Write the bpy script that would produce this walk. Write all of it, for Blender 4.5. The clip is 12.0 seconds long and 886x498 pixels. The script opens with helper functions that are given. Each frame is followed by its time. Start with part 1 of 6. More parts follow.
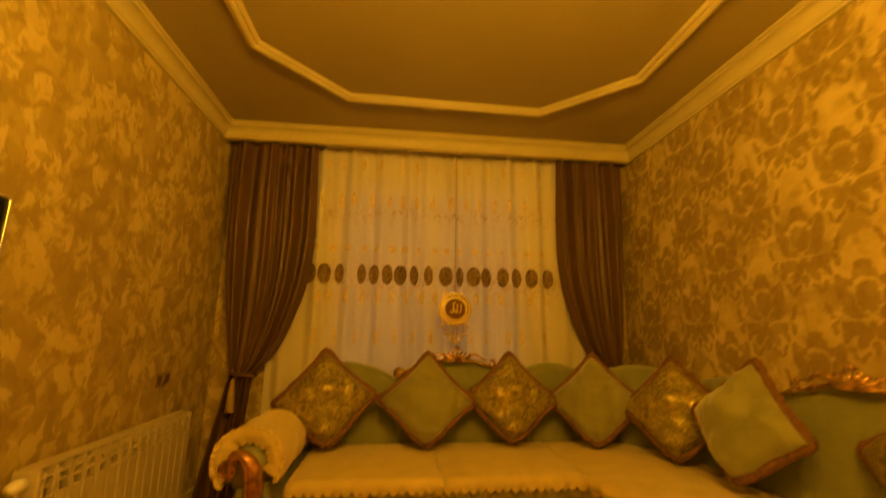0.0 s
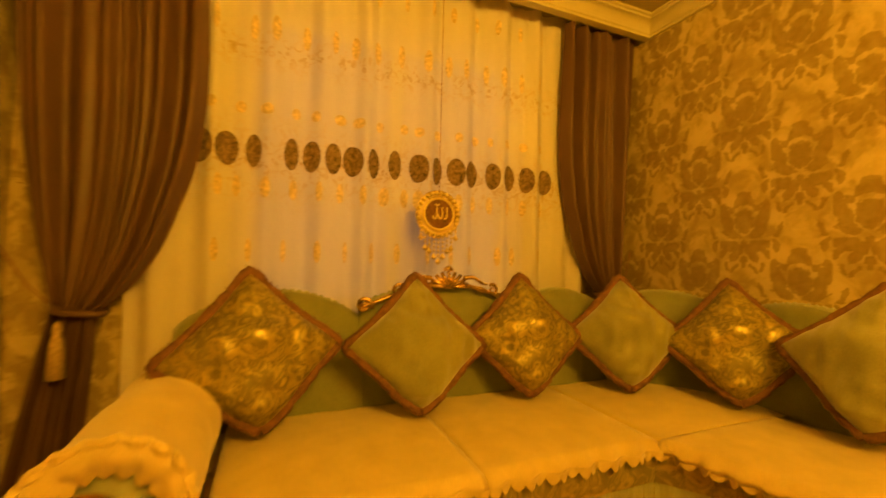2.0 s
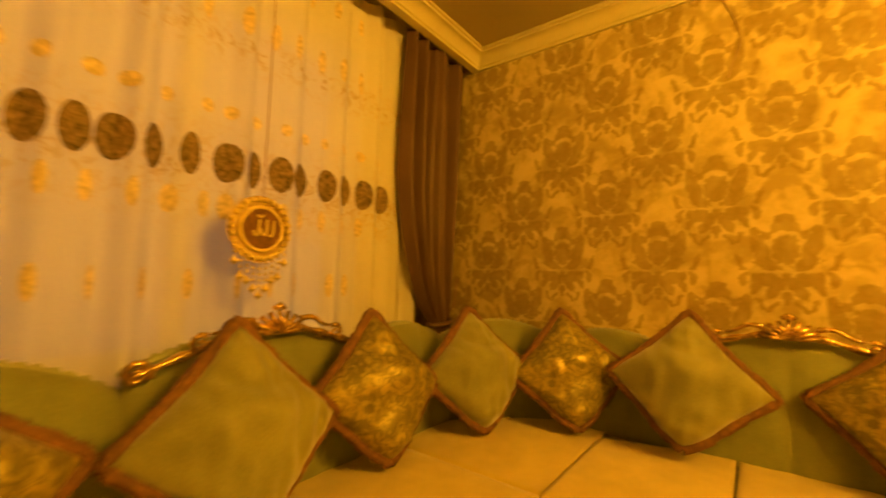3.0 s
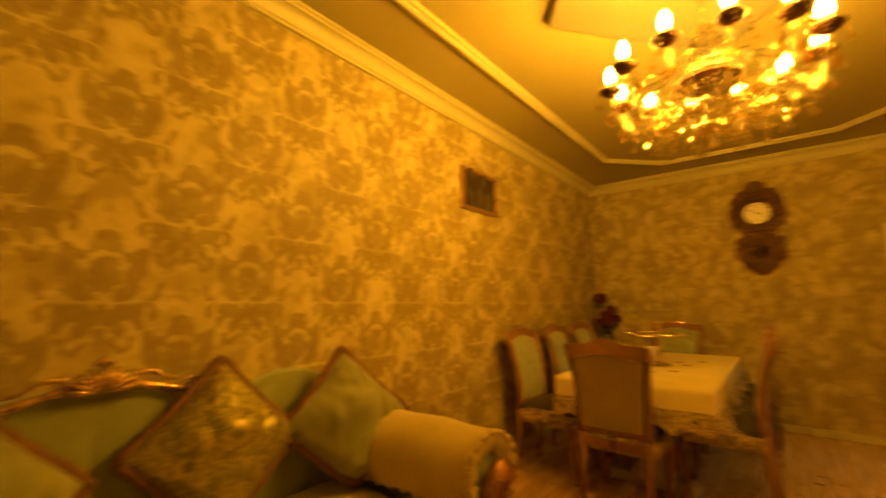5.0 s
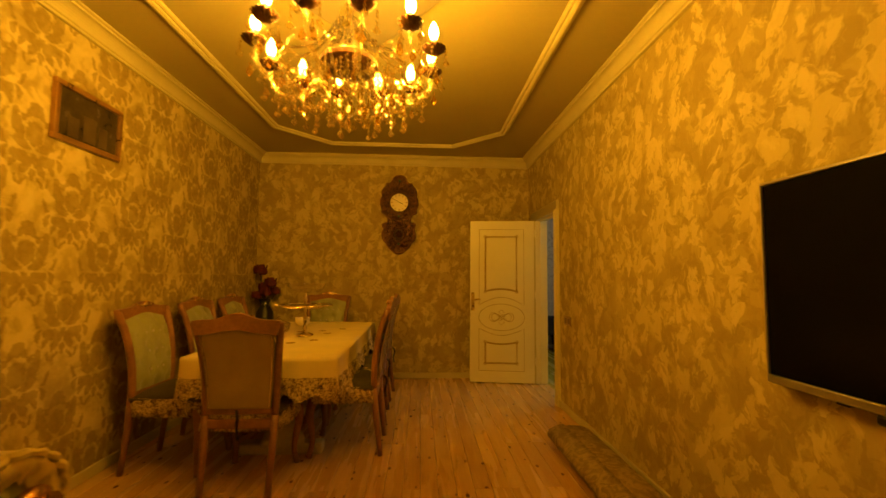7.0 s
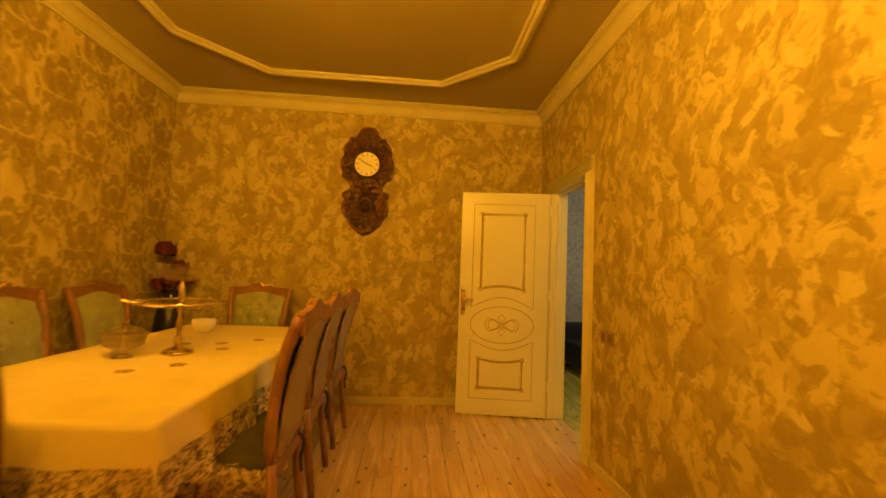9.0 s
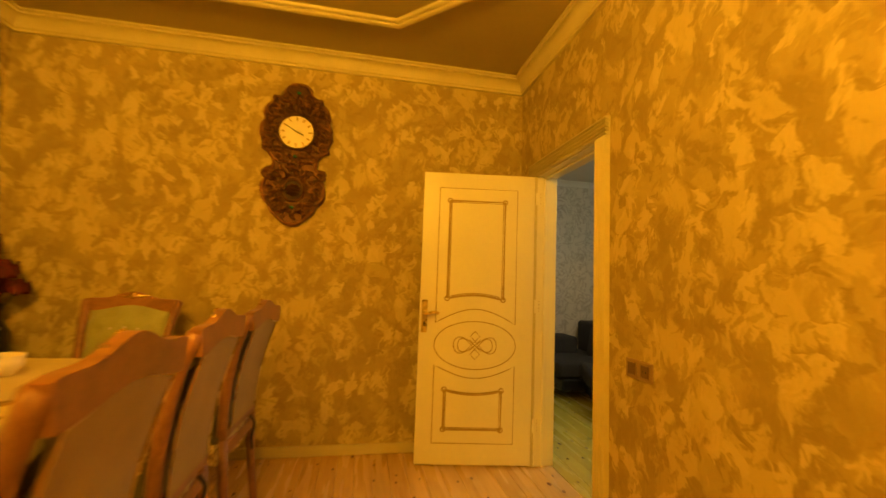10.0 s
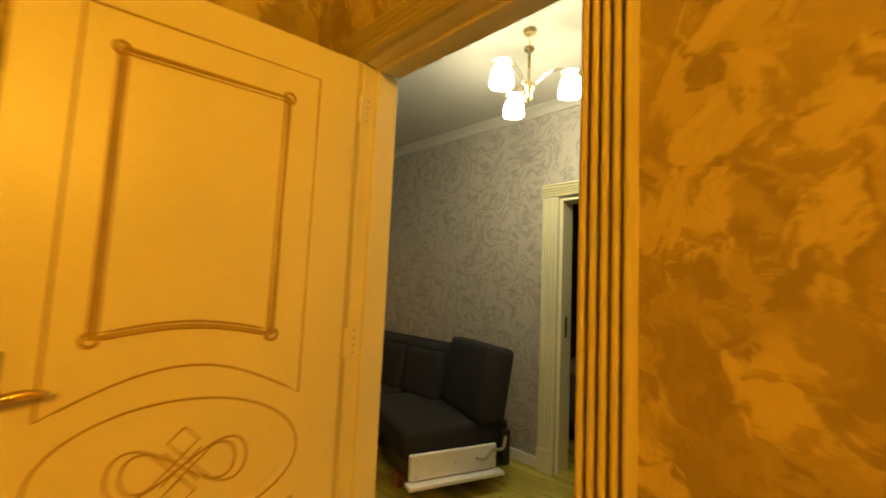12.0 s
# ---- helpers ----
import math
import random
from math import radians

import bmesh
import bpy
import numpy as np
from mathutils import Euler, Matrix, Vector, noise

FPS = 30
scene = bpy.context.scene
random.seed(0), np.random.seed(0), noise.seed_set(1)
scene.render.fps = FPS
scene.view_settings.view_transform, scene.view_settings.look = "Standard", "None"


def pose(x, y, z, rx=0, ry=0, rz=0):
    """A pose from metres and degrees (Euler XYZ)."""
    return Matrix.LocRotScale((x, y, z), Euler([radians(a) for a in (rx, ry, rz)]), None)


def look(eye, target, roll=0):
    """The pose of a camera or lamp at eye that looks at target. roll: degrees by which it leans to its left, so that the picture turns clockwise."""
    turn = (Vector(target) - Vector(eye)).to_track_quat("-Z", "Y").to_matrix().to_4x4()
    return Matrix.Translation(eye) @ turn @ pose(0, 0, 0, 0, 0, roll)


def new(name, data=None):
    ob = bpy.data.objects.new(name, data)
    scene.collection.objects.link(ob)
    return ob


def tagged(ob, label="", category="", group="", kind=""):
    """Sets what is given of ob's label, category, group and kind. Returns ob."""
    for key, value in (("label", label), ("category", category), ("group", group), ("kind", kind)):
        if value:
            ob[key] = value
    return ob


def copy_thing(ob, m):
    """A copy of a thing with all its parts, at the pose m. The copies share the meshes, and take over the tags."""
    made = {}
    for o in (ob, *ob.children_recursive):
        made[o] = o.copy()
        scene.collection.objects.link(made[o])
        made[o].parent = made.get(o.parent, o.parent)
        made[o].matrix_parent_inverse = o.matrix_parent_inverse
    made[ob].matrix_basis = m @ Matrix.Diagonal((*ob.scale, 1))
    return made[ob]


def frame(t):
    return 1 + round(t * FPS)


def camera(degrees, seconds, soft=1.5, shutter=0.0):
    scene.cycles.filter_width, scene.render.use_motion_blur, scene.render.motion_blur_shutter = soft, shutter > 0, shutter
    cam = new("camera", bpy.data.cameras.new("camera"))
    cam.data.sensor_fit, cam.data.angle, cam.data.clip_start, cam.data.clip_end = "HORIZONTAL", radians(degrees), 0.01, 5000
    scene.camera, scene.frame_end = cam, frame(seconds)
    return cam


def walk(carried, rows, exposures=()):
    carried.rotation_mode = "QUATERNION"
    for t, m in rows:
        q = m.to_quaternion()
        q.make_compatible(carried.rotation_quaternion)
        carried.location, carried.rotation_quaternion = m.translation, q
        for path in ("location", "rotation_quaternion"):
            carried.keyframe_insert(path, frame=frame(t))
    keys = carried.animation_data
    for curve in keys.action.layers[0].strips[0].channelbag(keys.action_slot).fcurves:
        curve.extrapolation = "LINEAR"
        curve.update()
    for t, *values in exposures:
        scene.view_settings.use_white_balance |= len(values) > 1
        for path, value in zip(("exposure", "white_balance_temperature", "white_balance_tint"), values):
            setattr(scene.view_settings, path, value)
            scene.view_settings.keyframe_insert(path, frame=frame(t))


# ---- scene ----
cam = camera(94.2, 12.0, shutter=0.5)
PATH = [
    (0, (1.479, 3.643, 1.242), (1.69, 5.593, 1.634), 0.8),
    (0.5, (1.479, 3.899, 1.151), (1.609, 5.892, 1.259), 1.3),
    (1, (1.349, 4.18, 1.126), (1.562, 6.169, 1.132), 1.3),
    (1.5, (1.208, 4.483, 1.135), (1.624, 6.439, 1.128), 1.2),
    (2, (1.097, 4.819, 1.171), (1.855, 6.669, 1.216), 1.4),
    (2.5, (1.013, 5.118, 1.222), (2.221, 6.708, 1.331), 1.3),
    (2.7, (1.026, 5.221, 1.227), (2.389, 6.679, 1.354), 1.5),
    (4.3, (1.462, 5.781, 1.273), (3.367, 5.224, 1.517), 0.5),
    (4.5, (1.531, 5.749, 1.289), (3.317, 4.884, 1.538), 0.3),
    (5, (1.623, 5.654, 1.303), (2.871, 4.115, 1.573), -0.3),
    (5.5, (1.623, 5.63, 1.332), (2.223, 3.738, 1.577), -0.2),
    (6, (1.555, 5.642, 1.343), (1.692, 3.657, 1.546), 0.2),
    (6.5, (1.519, 5.618, 1.336), (1.477, 3.624, 1.495), 0.2),
    (7, (1.447, 5.439, 1.307), (1.338, 3.447, 1.444), 0.5),
    (7.2, (1.407, 5.336, 1.292), (1.299, 3.344, 1.432), 0.9),
    (8.8, (1.253, 4.192, 1.277), (1.146, 2.198, 1.397), 2.3),
    (9, (1.258, 4.008, 1.247), (1.112, 2.017, 1.373), 2.3),
    (9.5, (1.276, 3.576, 1.252), (1.036, 1.597, 1.405), 2.1),
    (10, (1.214, 3.095, 1.245), (0.838, 1.137, 1.405), 2.1),
    (10.5, (1.161, 2.648, 1.249), (0.568, 0.746, 1.426), 2.2),
    (11, (1.03, 2.235, 1.264), (0.181, 0.432, 1.437), 2.4),
    (11.5, (0.956, 1.827, 1.274), (-0.22, 0.22, 1.463), 2.3),
    (12, (0.751, 1.481, 1.296), (-0.674, 0.088, 1.467), 2.6),
]
EXPOSURES = [(0, 0.2), (0.5, 0.62), (1.5, 0.92), (2.7, 0.93), (4.3, 0.43), (4.7, 0.2), (5.2, -0.18), (5.7, -0.44), (7.2, -0.24), (8.8, 0.42), (9.5, 0.64), (11.0, 0.79), (12, 0.54)]
walk(cam, [(t, look(eye, target, roll)) for t, eye, target, roll in PATH], EXPOSURES)

# ==== place ====
# ---- world and light ----
WARM = (1.0, 0.47, 0.028)
world = bpy.data.worlds.new("night")
scene.world = world
world.use_nodes = True
world.node_tree.nodes["Background"].inputs[0].default_value = (0.02, 0.03, 0.06, 1)
world.node_tree.nodes["Background"].inputs[1].default_value = 0.05
BULB = 620.0       # strength of each candle bulb of the chandelier
FAR_BULB = 50.0    # strength of the glass lamps next door

# faint dusk light in the window opening
dusk = bpy.data.lights.new("dusk", "AREA")
dusk.shape, dusk.size, dusk.size_y = "RECTANGLE", 1.6, 1.65
dusk.energy, dusk.color = 0.55, (1.0, 0.88, 0.86)
new("dusk_light", dusk).matrix_basis = pose(1.785, 7.45, 1.70, -90, 0, 0)

# ---- room sizes ----
W, LW, H = 3.56, 7.25, 2.905       # width, window wall, ceiling
LC = 6.99                          # front of the curtain pelmet
CH = (1.78, 3.62)                  # chandelier's axis


# ---- materials ----
class Nodes:
    """A small builder for node materials."""

    def __init__(self, name):
        self.mat = bpy.data.materials.new(name)
        self.mat.use_nodes = True
        self.t = self.mat.node_tree
        self.bsdf = self.t.nodes["Principled BSDF"]

    def add(self, kind, **kw):
        n = self.t.nodes.new(kind)
        for k, v in kw.items():
            n.inputs[k.replace("_", " ")].default_value = v
        return n

    def link(self, a, b):
        self.t.links.new(a, b)

    def coord(self, scale=(1, 1, 1), world_space=True):
        """Object coordinates, or the world's where things share one pattern."""
        m = self.add("ShaderNodeMapping")
        m.inputs["Scale"].default_value = scale
        src = self.add("ShaderNodeNewGeometry").outputs["Position"] if world_space else self.add("ShaderNodeTexCoord").outputs["Object"]
        self.link(src, m.inputs["Vector"])
        return m.outputs["Vector"]

    def noise(self, vec, scale, detail=4.0, rough=0.55, distortion=0.0):
        n = self.add("ShaderNodeTexNoise", Scale=scale, Detail=detail, Roughness=rough, Distortion=distortion)
        self.link(vec, n.inputs["Vector"])
        return n.outputs["Fac"]

    def ramp(self, fac, stops):
        r = self.add("ShaderNodeValToRGB")
        el = r.color_ramp.elements
        while len(el) < len(stops):
            el.new(0.5)
        for e, (p, c) in zip(el, stops):
            e.position = p
            e.color = (*c, 1) if len(c) == 3 else c
        self.link(fac, r.inputs["Fac"])
        return r.outputs["Color"]

    def math(self, op, a, b=None, c=None):
        n = self.add("ShaderNodeMath")
        n.operation = op
        for i, v in enumerate((a, b, c)):
            if v is None:
                continue
            if isinstance(v, (int, float)):
                n.inputs[i].default_value = v
            else:
                self.link(v, n.inputs[i])
        return n.outputs[0]

    def mix(self, fac, a, b, kind="MIX"):
        n = self.add("ShaderNodeMixRGB")
        n.blend_type = kind
        for i, v in enumerate((fac, a, b)):
            if isinstance(v, (int, float)):
                n.inputs[i].default_value = v
            elif isinstance(v, tuple):
                n.inputs[i].default_value = (*v, 1)
            else:
                self.link(v, n.inputs[i])
        return n.outputs[0]

    def bump(self, height, strength=0.3, distance=0.01):
        b = self.add("ShaderNodeBump", Strength=strength, Distance=distance)
        self.link(height, b.inputs["Height"])
        self.link(b.outputs["Normal"], self.bsdf.inputs["Normal"])

    def out(self, color=None, rough=None, metal=None, **kw):
        for key, v in (("Base Color", color), ("Roughness", rough), ("Metallic", metal)):
            if v is None:
                continue
            if isinstance(v, (int, float)):
                self.bsdf.inputs[key].default_value = v
            elif isinstance(v, tuple):
                self.bsdf.inputs[key].default_value = (*v, 1)
            else:
                self.link(v, self.bsdf.inputs[key])
        for k, v in kw.items():
            self.bsdf.inputs[k.replace("_", " ")].default_value = v
        return self.mat


def plain(name, color, rough=0.5, metal=0.0, vary=0.12, scale=8.0, bump=0.0, fine=60.0, **kw):
    """Painted, woven or metal surface with soft stains and fine grain."""
    n = Nodes(name)
    v = n.coord()
    big = n.noise(v, scale, 5)
    small = n.noise(v, fine, 3)
    f = n.math("ADD", n.math("MULTIPLY", big, 0.7), n.math("MULTIPLY", small, 0.3))
    lo = tuple(c * (1 - vary) for c in color)
    hi = tuple(min(1, c * (1 + vary)) for c in color)
    col = n.ramp(f, [(0.35, lo), (0.65, hi)])
    r = n.math("ADD", n.math("MULTIPLY", big, 0.2), rough - 0.1)
    if bump:
        n.bump(small, bump, 0.004)
    return n.out(col, r, metal, **kw)


def dabs(n, p, scale, turn, stretch, ragged, seed):
    """Ragged brush dabs, one a cell, each turned its own way: (mask, hash)."""
    off = n.add("ShaderNodeVectorMath")
    off.operation = "ADD"
    off.inputs[1].default_value = (seed * 3.7, seed * 5.3, 0)
    n.link(p, off.inputs[0])
    cell = n.add("ShaderNodeTexVoronoi", Scale=scale, Randomness=0.9)
    cell.voronoi_dimensions = "2D"
    n.link(off.outputs[0], cell.inputs["Vector"])
    d = n.add("ShaderNodeVectorMath")
    d.operation = "SUBTRACT"
    n.link(off.outputs[0], d.inputs[0])
    n.link(cell.outputs["Position"], d.inputs[1])
    hash3 = n.add("ShaderNodeSeparateColor")
    n.link(cell.outputs["Color"], hash3.inputs[0])
    rot = n.add("ShaderNodeVectorRotate")
    rot.rotation_type = "Z_AXIS"
    n.link(d.outputs[0], rot.inputs["Vector"])
    n.link(n.math("MULTIPLY", n.math("SUBTRACT", hash3.outputs[0], 0.5), turn), rot.inputs["Angle"])
    oval = n.add("ShaderNodeMapping")
    oval.inputs["Scale"].default_value = (scale * stretch, scale / stretch, 0)
    n.link(rot.outputs[0], oval.inputs["Vector"])
    size = n.add("ShaderNodeVectorMath")
    size.operation = "LENGTH"
    n.link(oval.outputs[0], size.inputs[0])
    hairs = n.add("ShaderNodeMapping")
    hairs.inputs["Scale"].default_value = (1.0, 0.28, 1)
    n.link(rot.outputs[0], hairs.inputs["Vector"])
    shift = n.add("ShaderNodeVectorMath")
    shift.operation = "ADD"
    n.link(hairs.outputs[0], shift.inputs[0])
    n.link(cell.outputs["Color"], shift.inputs[1])
    fibre = n.noise(shift.outputs[0], scale * 5.0, 4, 0.62, 0.35)
    mask = n.math("ADD", n.math("SUBTRACT", n.math("ADD", 0.20, n.math("MULTIPLY", hash3.outputs[1], 0.36)), size.outputs["Value"]), n.math("MULTIPLY", n.math("SUBTRACT", fibre, 0.5), ragged))
    return mask, hash3.outputs[2], fibre


def wallpaper_blotch():
    """Brushed floral wallpaper: torn pale petals and darker strokes over an ochre ground."""
    n = Nodes("wallpaper_brushed")
    sep = n.add("ShaderNodeSeparateXYZ")
    n.link(n.coord(), sep.inputs[0])
    flat = n.add("ShaderNodeCombineXYZ")
    n.link(n.math("ADD", sep.outputs["X"], sep.outputs["Y"]), flat.inputs[0])
    n.link(sep.outputs["Z"], flat.inputs[1])
    warp = n.add("ShaderNodeTexNoise", Scale=9.0, Detail=3.0, Distortion=0.8)
    n.link(flat.outputs[0], warp.inputs["Vector"])
    p = n.mix(0.085, flat.outputs[0], warp.outputs["Color"], "ADD")
    ground = n.noise(p, 3.2, 3, 0.5, 0.6)
    col = n.ramp(ground, [(0.36, (0.365, 0.283, 0.097)), (0.62, (0.435, 0.345, 0.125))])
    for scale, turn, stretch, ragged, seed, gate, tone, power in ((4.8, 3.0, 1.35, 1.25, 1, 0.2, (0.325, 0.25, 0.084), 0.7), (5.6, 2.6, 1.4, 1.3, 6, 0.3, (0.465, 0.372, 0.137), 0.8),
                                                             (4.7, 1.7, 1.25, 1.2, 3, 0.06, (0.545, 0.447, 0.173), 0.95), (11.0, 2.6, 1.7, 1.4, 2, 0.45, (0.32, 0.245, 0.082), 0.8),
                                                             (7.4, 2.0, 1.45, 1.2, 4, 0.42, (0.6, 0.502, 0.204), 0.9), (18.0, 3.0, 1.8, 1.2, 5, 0.5, (0.345, 0.265, 0.090), 0.6)):
        m, h, fibre = dabs(n, p, scale, turn, stretch, ragged, seed)
        edge = n.ramp(m, [(0.0, (0, 0, 0)), (0.13, (1, 1, 1))])
        on = n.math("GREATER_THAN", h, gate)
        shade = n.math("MULTIPLY_ADD", fibre, 1.3, power - 0.65)
        col = n.mix(n.math("MULTIPLY", n.math("MULTIPLY", edge, on), n.math("MINIMUM", shade, 1.0)), col, tone)
    streak = n.add("ShaderNodeMapping")
    streak.inputs["Rotation"].default_value = (0, 0, 0.6)
    streak.inputs["Scale"].default_value = (1, 0.22, 1)
    n.link(p, streak.inputs["Vector"])
    hair = n.noise(streak.outputs[0], 42.0, 4, 0.65, 1.0)
    col = n.mix(n.ramp(hair, [(0.54, (0, 0, 0)), (0.76, (0.4, 0.4, 0.4))]), col, (0.56, 0.46, 0.18))
    col = n.mix(n.ramp(hair, [(0.26, (0.4, 0.4, 0.4)), (0.43, (0, 0, 0))]), col, (0.34, 0.26, 0.088))
    n.bump(hair, 0.12, 0.004)
    return n.out(col, 0.68, 0.0, Specular_IOR_Level=0.25)


def wallpaper_damask():
    """Damask wallpaper: mirrored leaf ornaments in half drop over a clouded ground."""
    n = Nodes("wallpaper_damask")
    v = n.coord()
    sep = n.add("ShaderNodeSeparateXYZ")
    n.link(v, sep.inputs[0])
    y, z = sep.outputs["Y"], sep.outputs["Z"]
    TW, TT, Y0, Z0 = 0.536, 0.648, 6.60, 1.098
    # leaves of the ornament's half: place, turn, half length, half width
    leaves = ((0.0, 0.0, 90, 0.072, 0.046), (0.022, 0.0, 0, 0.034, 0.030), (0.0, 0.128, 0, 0.060, 0.026), (0.035, 0.116, -38, 0.045, 0.017), (0.0, 0.152, 90, 0.022, 0.03),
              (0.128, 0.012, 72, 0.080, 0.030), (0.088, 0.074, 50, 0.030, 0.017), (0.092, -0.066, 32, 0.062, 0.024), (0.150, 0.088, -50, 0.030, 0.018),
              (0.090, -0.150, 14, 0.078, 0.027), (0.048, -0.195, -52, 0.062, 0.020), (0.0, -0.142, 90, 0.030, 0.016), (0.150, -0.190, -60, 0.036, 0.017),
              (0.0, -0.245, 90, 0.040, 0.013), (0.118, 0.285, -60, 0.044, 0.014), (0.135, 0.20, 62, 0.034, 0.014), (0.07, -0.29, -42, 0.034, 0.012), (0.125, -0.275, 60, 0.030, 0.013))

    # columns half a width apart; every other one is dropped by half a repeat
    place = n.math("DIVIDE", n.math("SUBTRACT", y, Y0), TW / 2)
    column = n.math("ROUND", place)
    a = n.math("MULTIPLY", n.math("ABSOLUTE", n.math("SUBTRACT", place, column)), TW / 2)
    w = n.math("ADD", n.math("DIVIDE", n.math("SUBTRACT", z, Z0), TT), n.math("MULTIPLY", column, 0.5))
    b = n.math("MULTIPLY", n.math("SUBTRACT", w, n.math("ROUND", w)), TT)
    comb = n.add("ShaderNodeCombineXYZ")
    n.link(a, comb.inputs[0])
    n.link(b, comb.inputs[1])
    curl = n.add("ShaderNodeTexNoise", Scale=24.0, Detail=3.0, Distortion=0.5)
    n.link(comb.outputs[0], curl.inputs["Vector"])
    off = n.add("ShaderNodeVectorMath")
    off.operation = "MULTIPLY_ADD"
    n.link(curl.outputs["Color"], off.inputs[0])
    off.inputs[1].default_value = (0.056, 0.056, 0)
    n.link(comb.outputs[0], off.inputs[2])
    best = None
    for px, pz, turn, la, lb in leaves:
        mp = n.add("ShaderNodeMapping")
        mp.vector_type = "TEXTURE"
        mp.inputs["Location"].default_value = (px * 0.78 + 0.028, pz * 0.94 + 0.028, 0)
        mp.inputs["Rotation"].default_value = (0, 0, math.radians(turn))
        mp.inputs["Scale"].default_value = (la, lb * 1.22, 1)
        n.link(off.outputs[0], mp.inputs["Vector"])
        ln = n.add("ShaderNodeVectorMath")
        ln.operation = "LENGTH"
        n.link(mp.outputs[0], ln.inputs[0])
        best = ln.outputs["Value"] if best is None else n.math("MINIMUM", best, ln.outputs["Value"])

    s = n.math("ADD", best, n.math("MULTIPLY", n.math("SUBTRACT", n.noise(v, 46.0, 3, 0.6, 0.6), 0.5), 0.7))
    dark = n.ramp(s, [(0.90, (1, 1, 1)), (1.10, (0, 0, 0))])
    warp = n.add("ShaderNodeTexNoise", Scale=8.0, Detail=3.0, Distortion=0.6)
    n.link(v, warp.inputs["Vector"])
    p = n.mix(0.12, v, warp.outputs["Color"], "ADD")
    cloud = n.noise(p, 6.0, 3, 0.5, 1.2)
    grain = n.noise(v, 30.0, 4)
    ground = n.ramp(n.math("ADD", n.math("MULTIPLY", cloud, 0.85), n.math("MULTIPLY", grain, 0.15)), [(0.38, (0.4, 0.312, 0.112)), (0.47, (0.485, 0.388, 0.146)), (0.52, (0.565, 0.46, 0.182)), (0.62, (0.635, 0.527, 0.217))])
    orn = n.ramp(grain, [(0.3, (0.28, 0.207, 0.066)), (0.7, (0.355, 0.27, 0.092))])
    fade = n.math("MULTIPLY", dark, n.ramp(cloud, [(0.45, (1, 1, 1)), (0.66, (0.72, 0.72, 0.72))]))
    col = n.mix(fade, ground, orn)
    n.bump(dark, 0.15, 0.003)
    return n.out(col, n.math("ADD", n.math("MULTIPLY", dark, -0.08), 0.66), Specular_IOR_Level=0.25)


def pine(name, tint=(1, 1, 1)):
    """Varnished pine boards with long grain and dark knots."""
    n = Nodes(name)
    info = n.add("ShaderNodeObjectInfo").outputs["Random"]
    shift = n.add("ShaderNodeCombineXYZ")
    n.link(n.math("MULTIPLY", info, 37.0), shift.inputs[1])
    n.link(n.math("MULTIPLY", info, 11.0), shift.inputs[2])
    pos = n.add("ShaderNodeVectorMath")
    pos.operation = "ADD"
    n.link(n.coord(), pos.inputs[0])
    n.link(shift.outputs[0], pos.inputs[1])
    stretch = n.add("ShaderNodeMapping")
    stretch.inputs["Scale"].default_value = (1, 0.07, 1)
    n.link(pos.outputs[0], stretch.inputs["Vector"])
    grain = n.noise(stretch.outputs[0], 55.0, 5, 0.6, 0.6)
    broad = n.noise(stretch.outputs[0], 9.0, 3)
    knots = n.add("ShaderNodeTexVoronoi", Scale=5.6)
    ks = n.add("ShaderNodeMapping")
    ks.inputs["Scale"].default_value = (1.4, 0.8, 0.0)
    n.link(pos.outputs[0], ks.inputs["Vector"])
    knots.voronoi_dimensions = "2D"
    n.link(ks.outputs[0], knots.inputs["Vector"])
    pick = n.add("ShaderNodeSeparateColor")
    n.link(knots.outputs["Color"], pick.inputs[0])
    size = n.math("DIVIDE", knots.outputs["Distance"], n.math("ADD", n.math("MULTIPLY", pick.outputs[0], 0.08), 0.035))
    knot = n.math("MULTIPLY", n.ramp(size, [(0.75, (1, 1, 1)), (1.2, (0, 0, 0))]), n.math("GREATER_THAN", pick.outputs[1], 0.35))
    f = n.math("ADD", n.math("MULTIPLY", grain, 0.6), n.math("MULTIPLY", broad, 0.4))
    f = n.math("ADD", f, n.math("MULTIPLY", n.math("SUBTRACT", info, 0.5), 0.11))
    t = lambda c: tuple(a * b for a, b in zip(c, tint))
    col = n.ramp(f, [(0.22, t((0.47, 0.27, 0.078))), (0.5, t((0.62, 0.405, 0.128))), (0.78, t((0.71, 0.5, 0.174)))])
    col = n.mix(knot, col, t((0.13, 0.05, 0.015)))
    n.bump(grain, 0.08, 0.002)
    return n.out(col, n.math("ADD", n.math("MULTIPLY", broad, 0.22), 0.16))


def damask_cloth(name, base, shine, scale=13.0, metal=0.15, relief=0.5):
    """Velvet or brocade with a woven, half-glossy floral figure."""
    n = Nodes(name)
    v = n.coord(world_space=False)
    f = n.noise(v, scale, 4, 0.6, 1.6)
    fig = n.ramp(f, [(0.43, (0, 0, 0)), (0.60, (1, 1, 1))])
    fine = n.noise(v, 140.0, 2)
    col = n.mix(fig, base, shine)
    n.bump(n.math("ADD", n.math("MULTIPLY", f, 0.8), n.math("MULTIPLY", fine, 0.2)), relief, 0.012)
    rough = n.math("SUBTRACT", 0.52, n.math("MULTIPLY", fig, 0.14))
    return n.out(col, rough, n.math("ADD", n.math("MULTIPLY", fig, 0.4), metal))


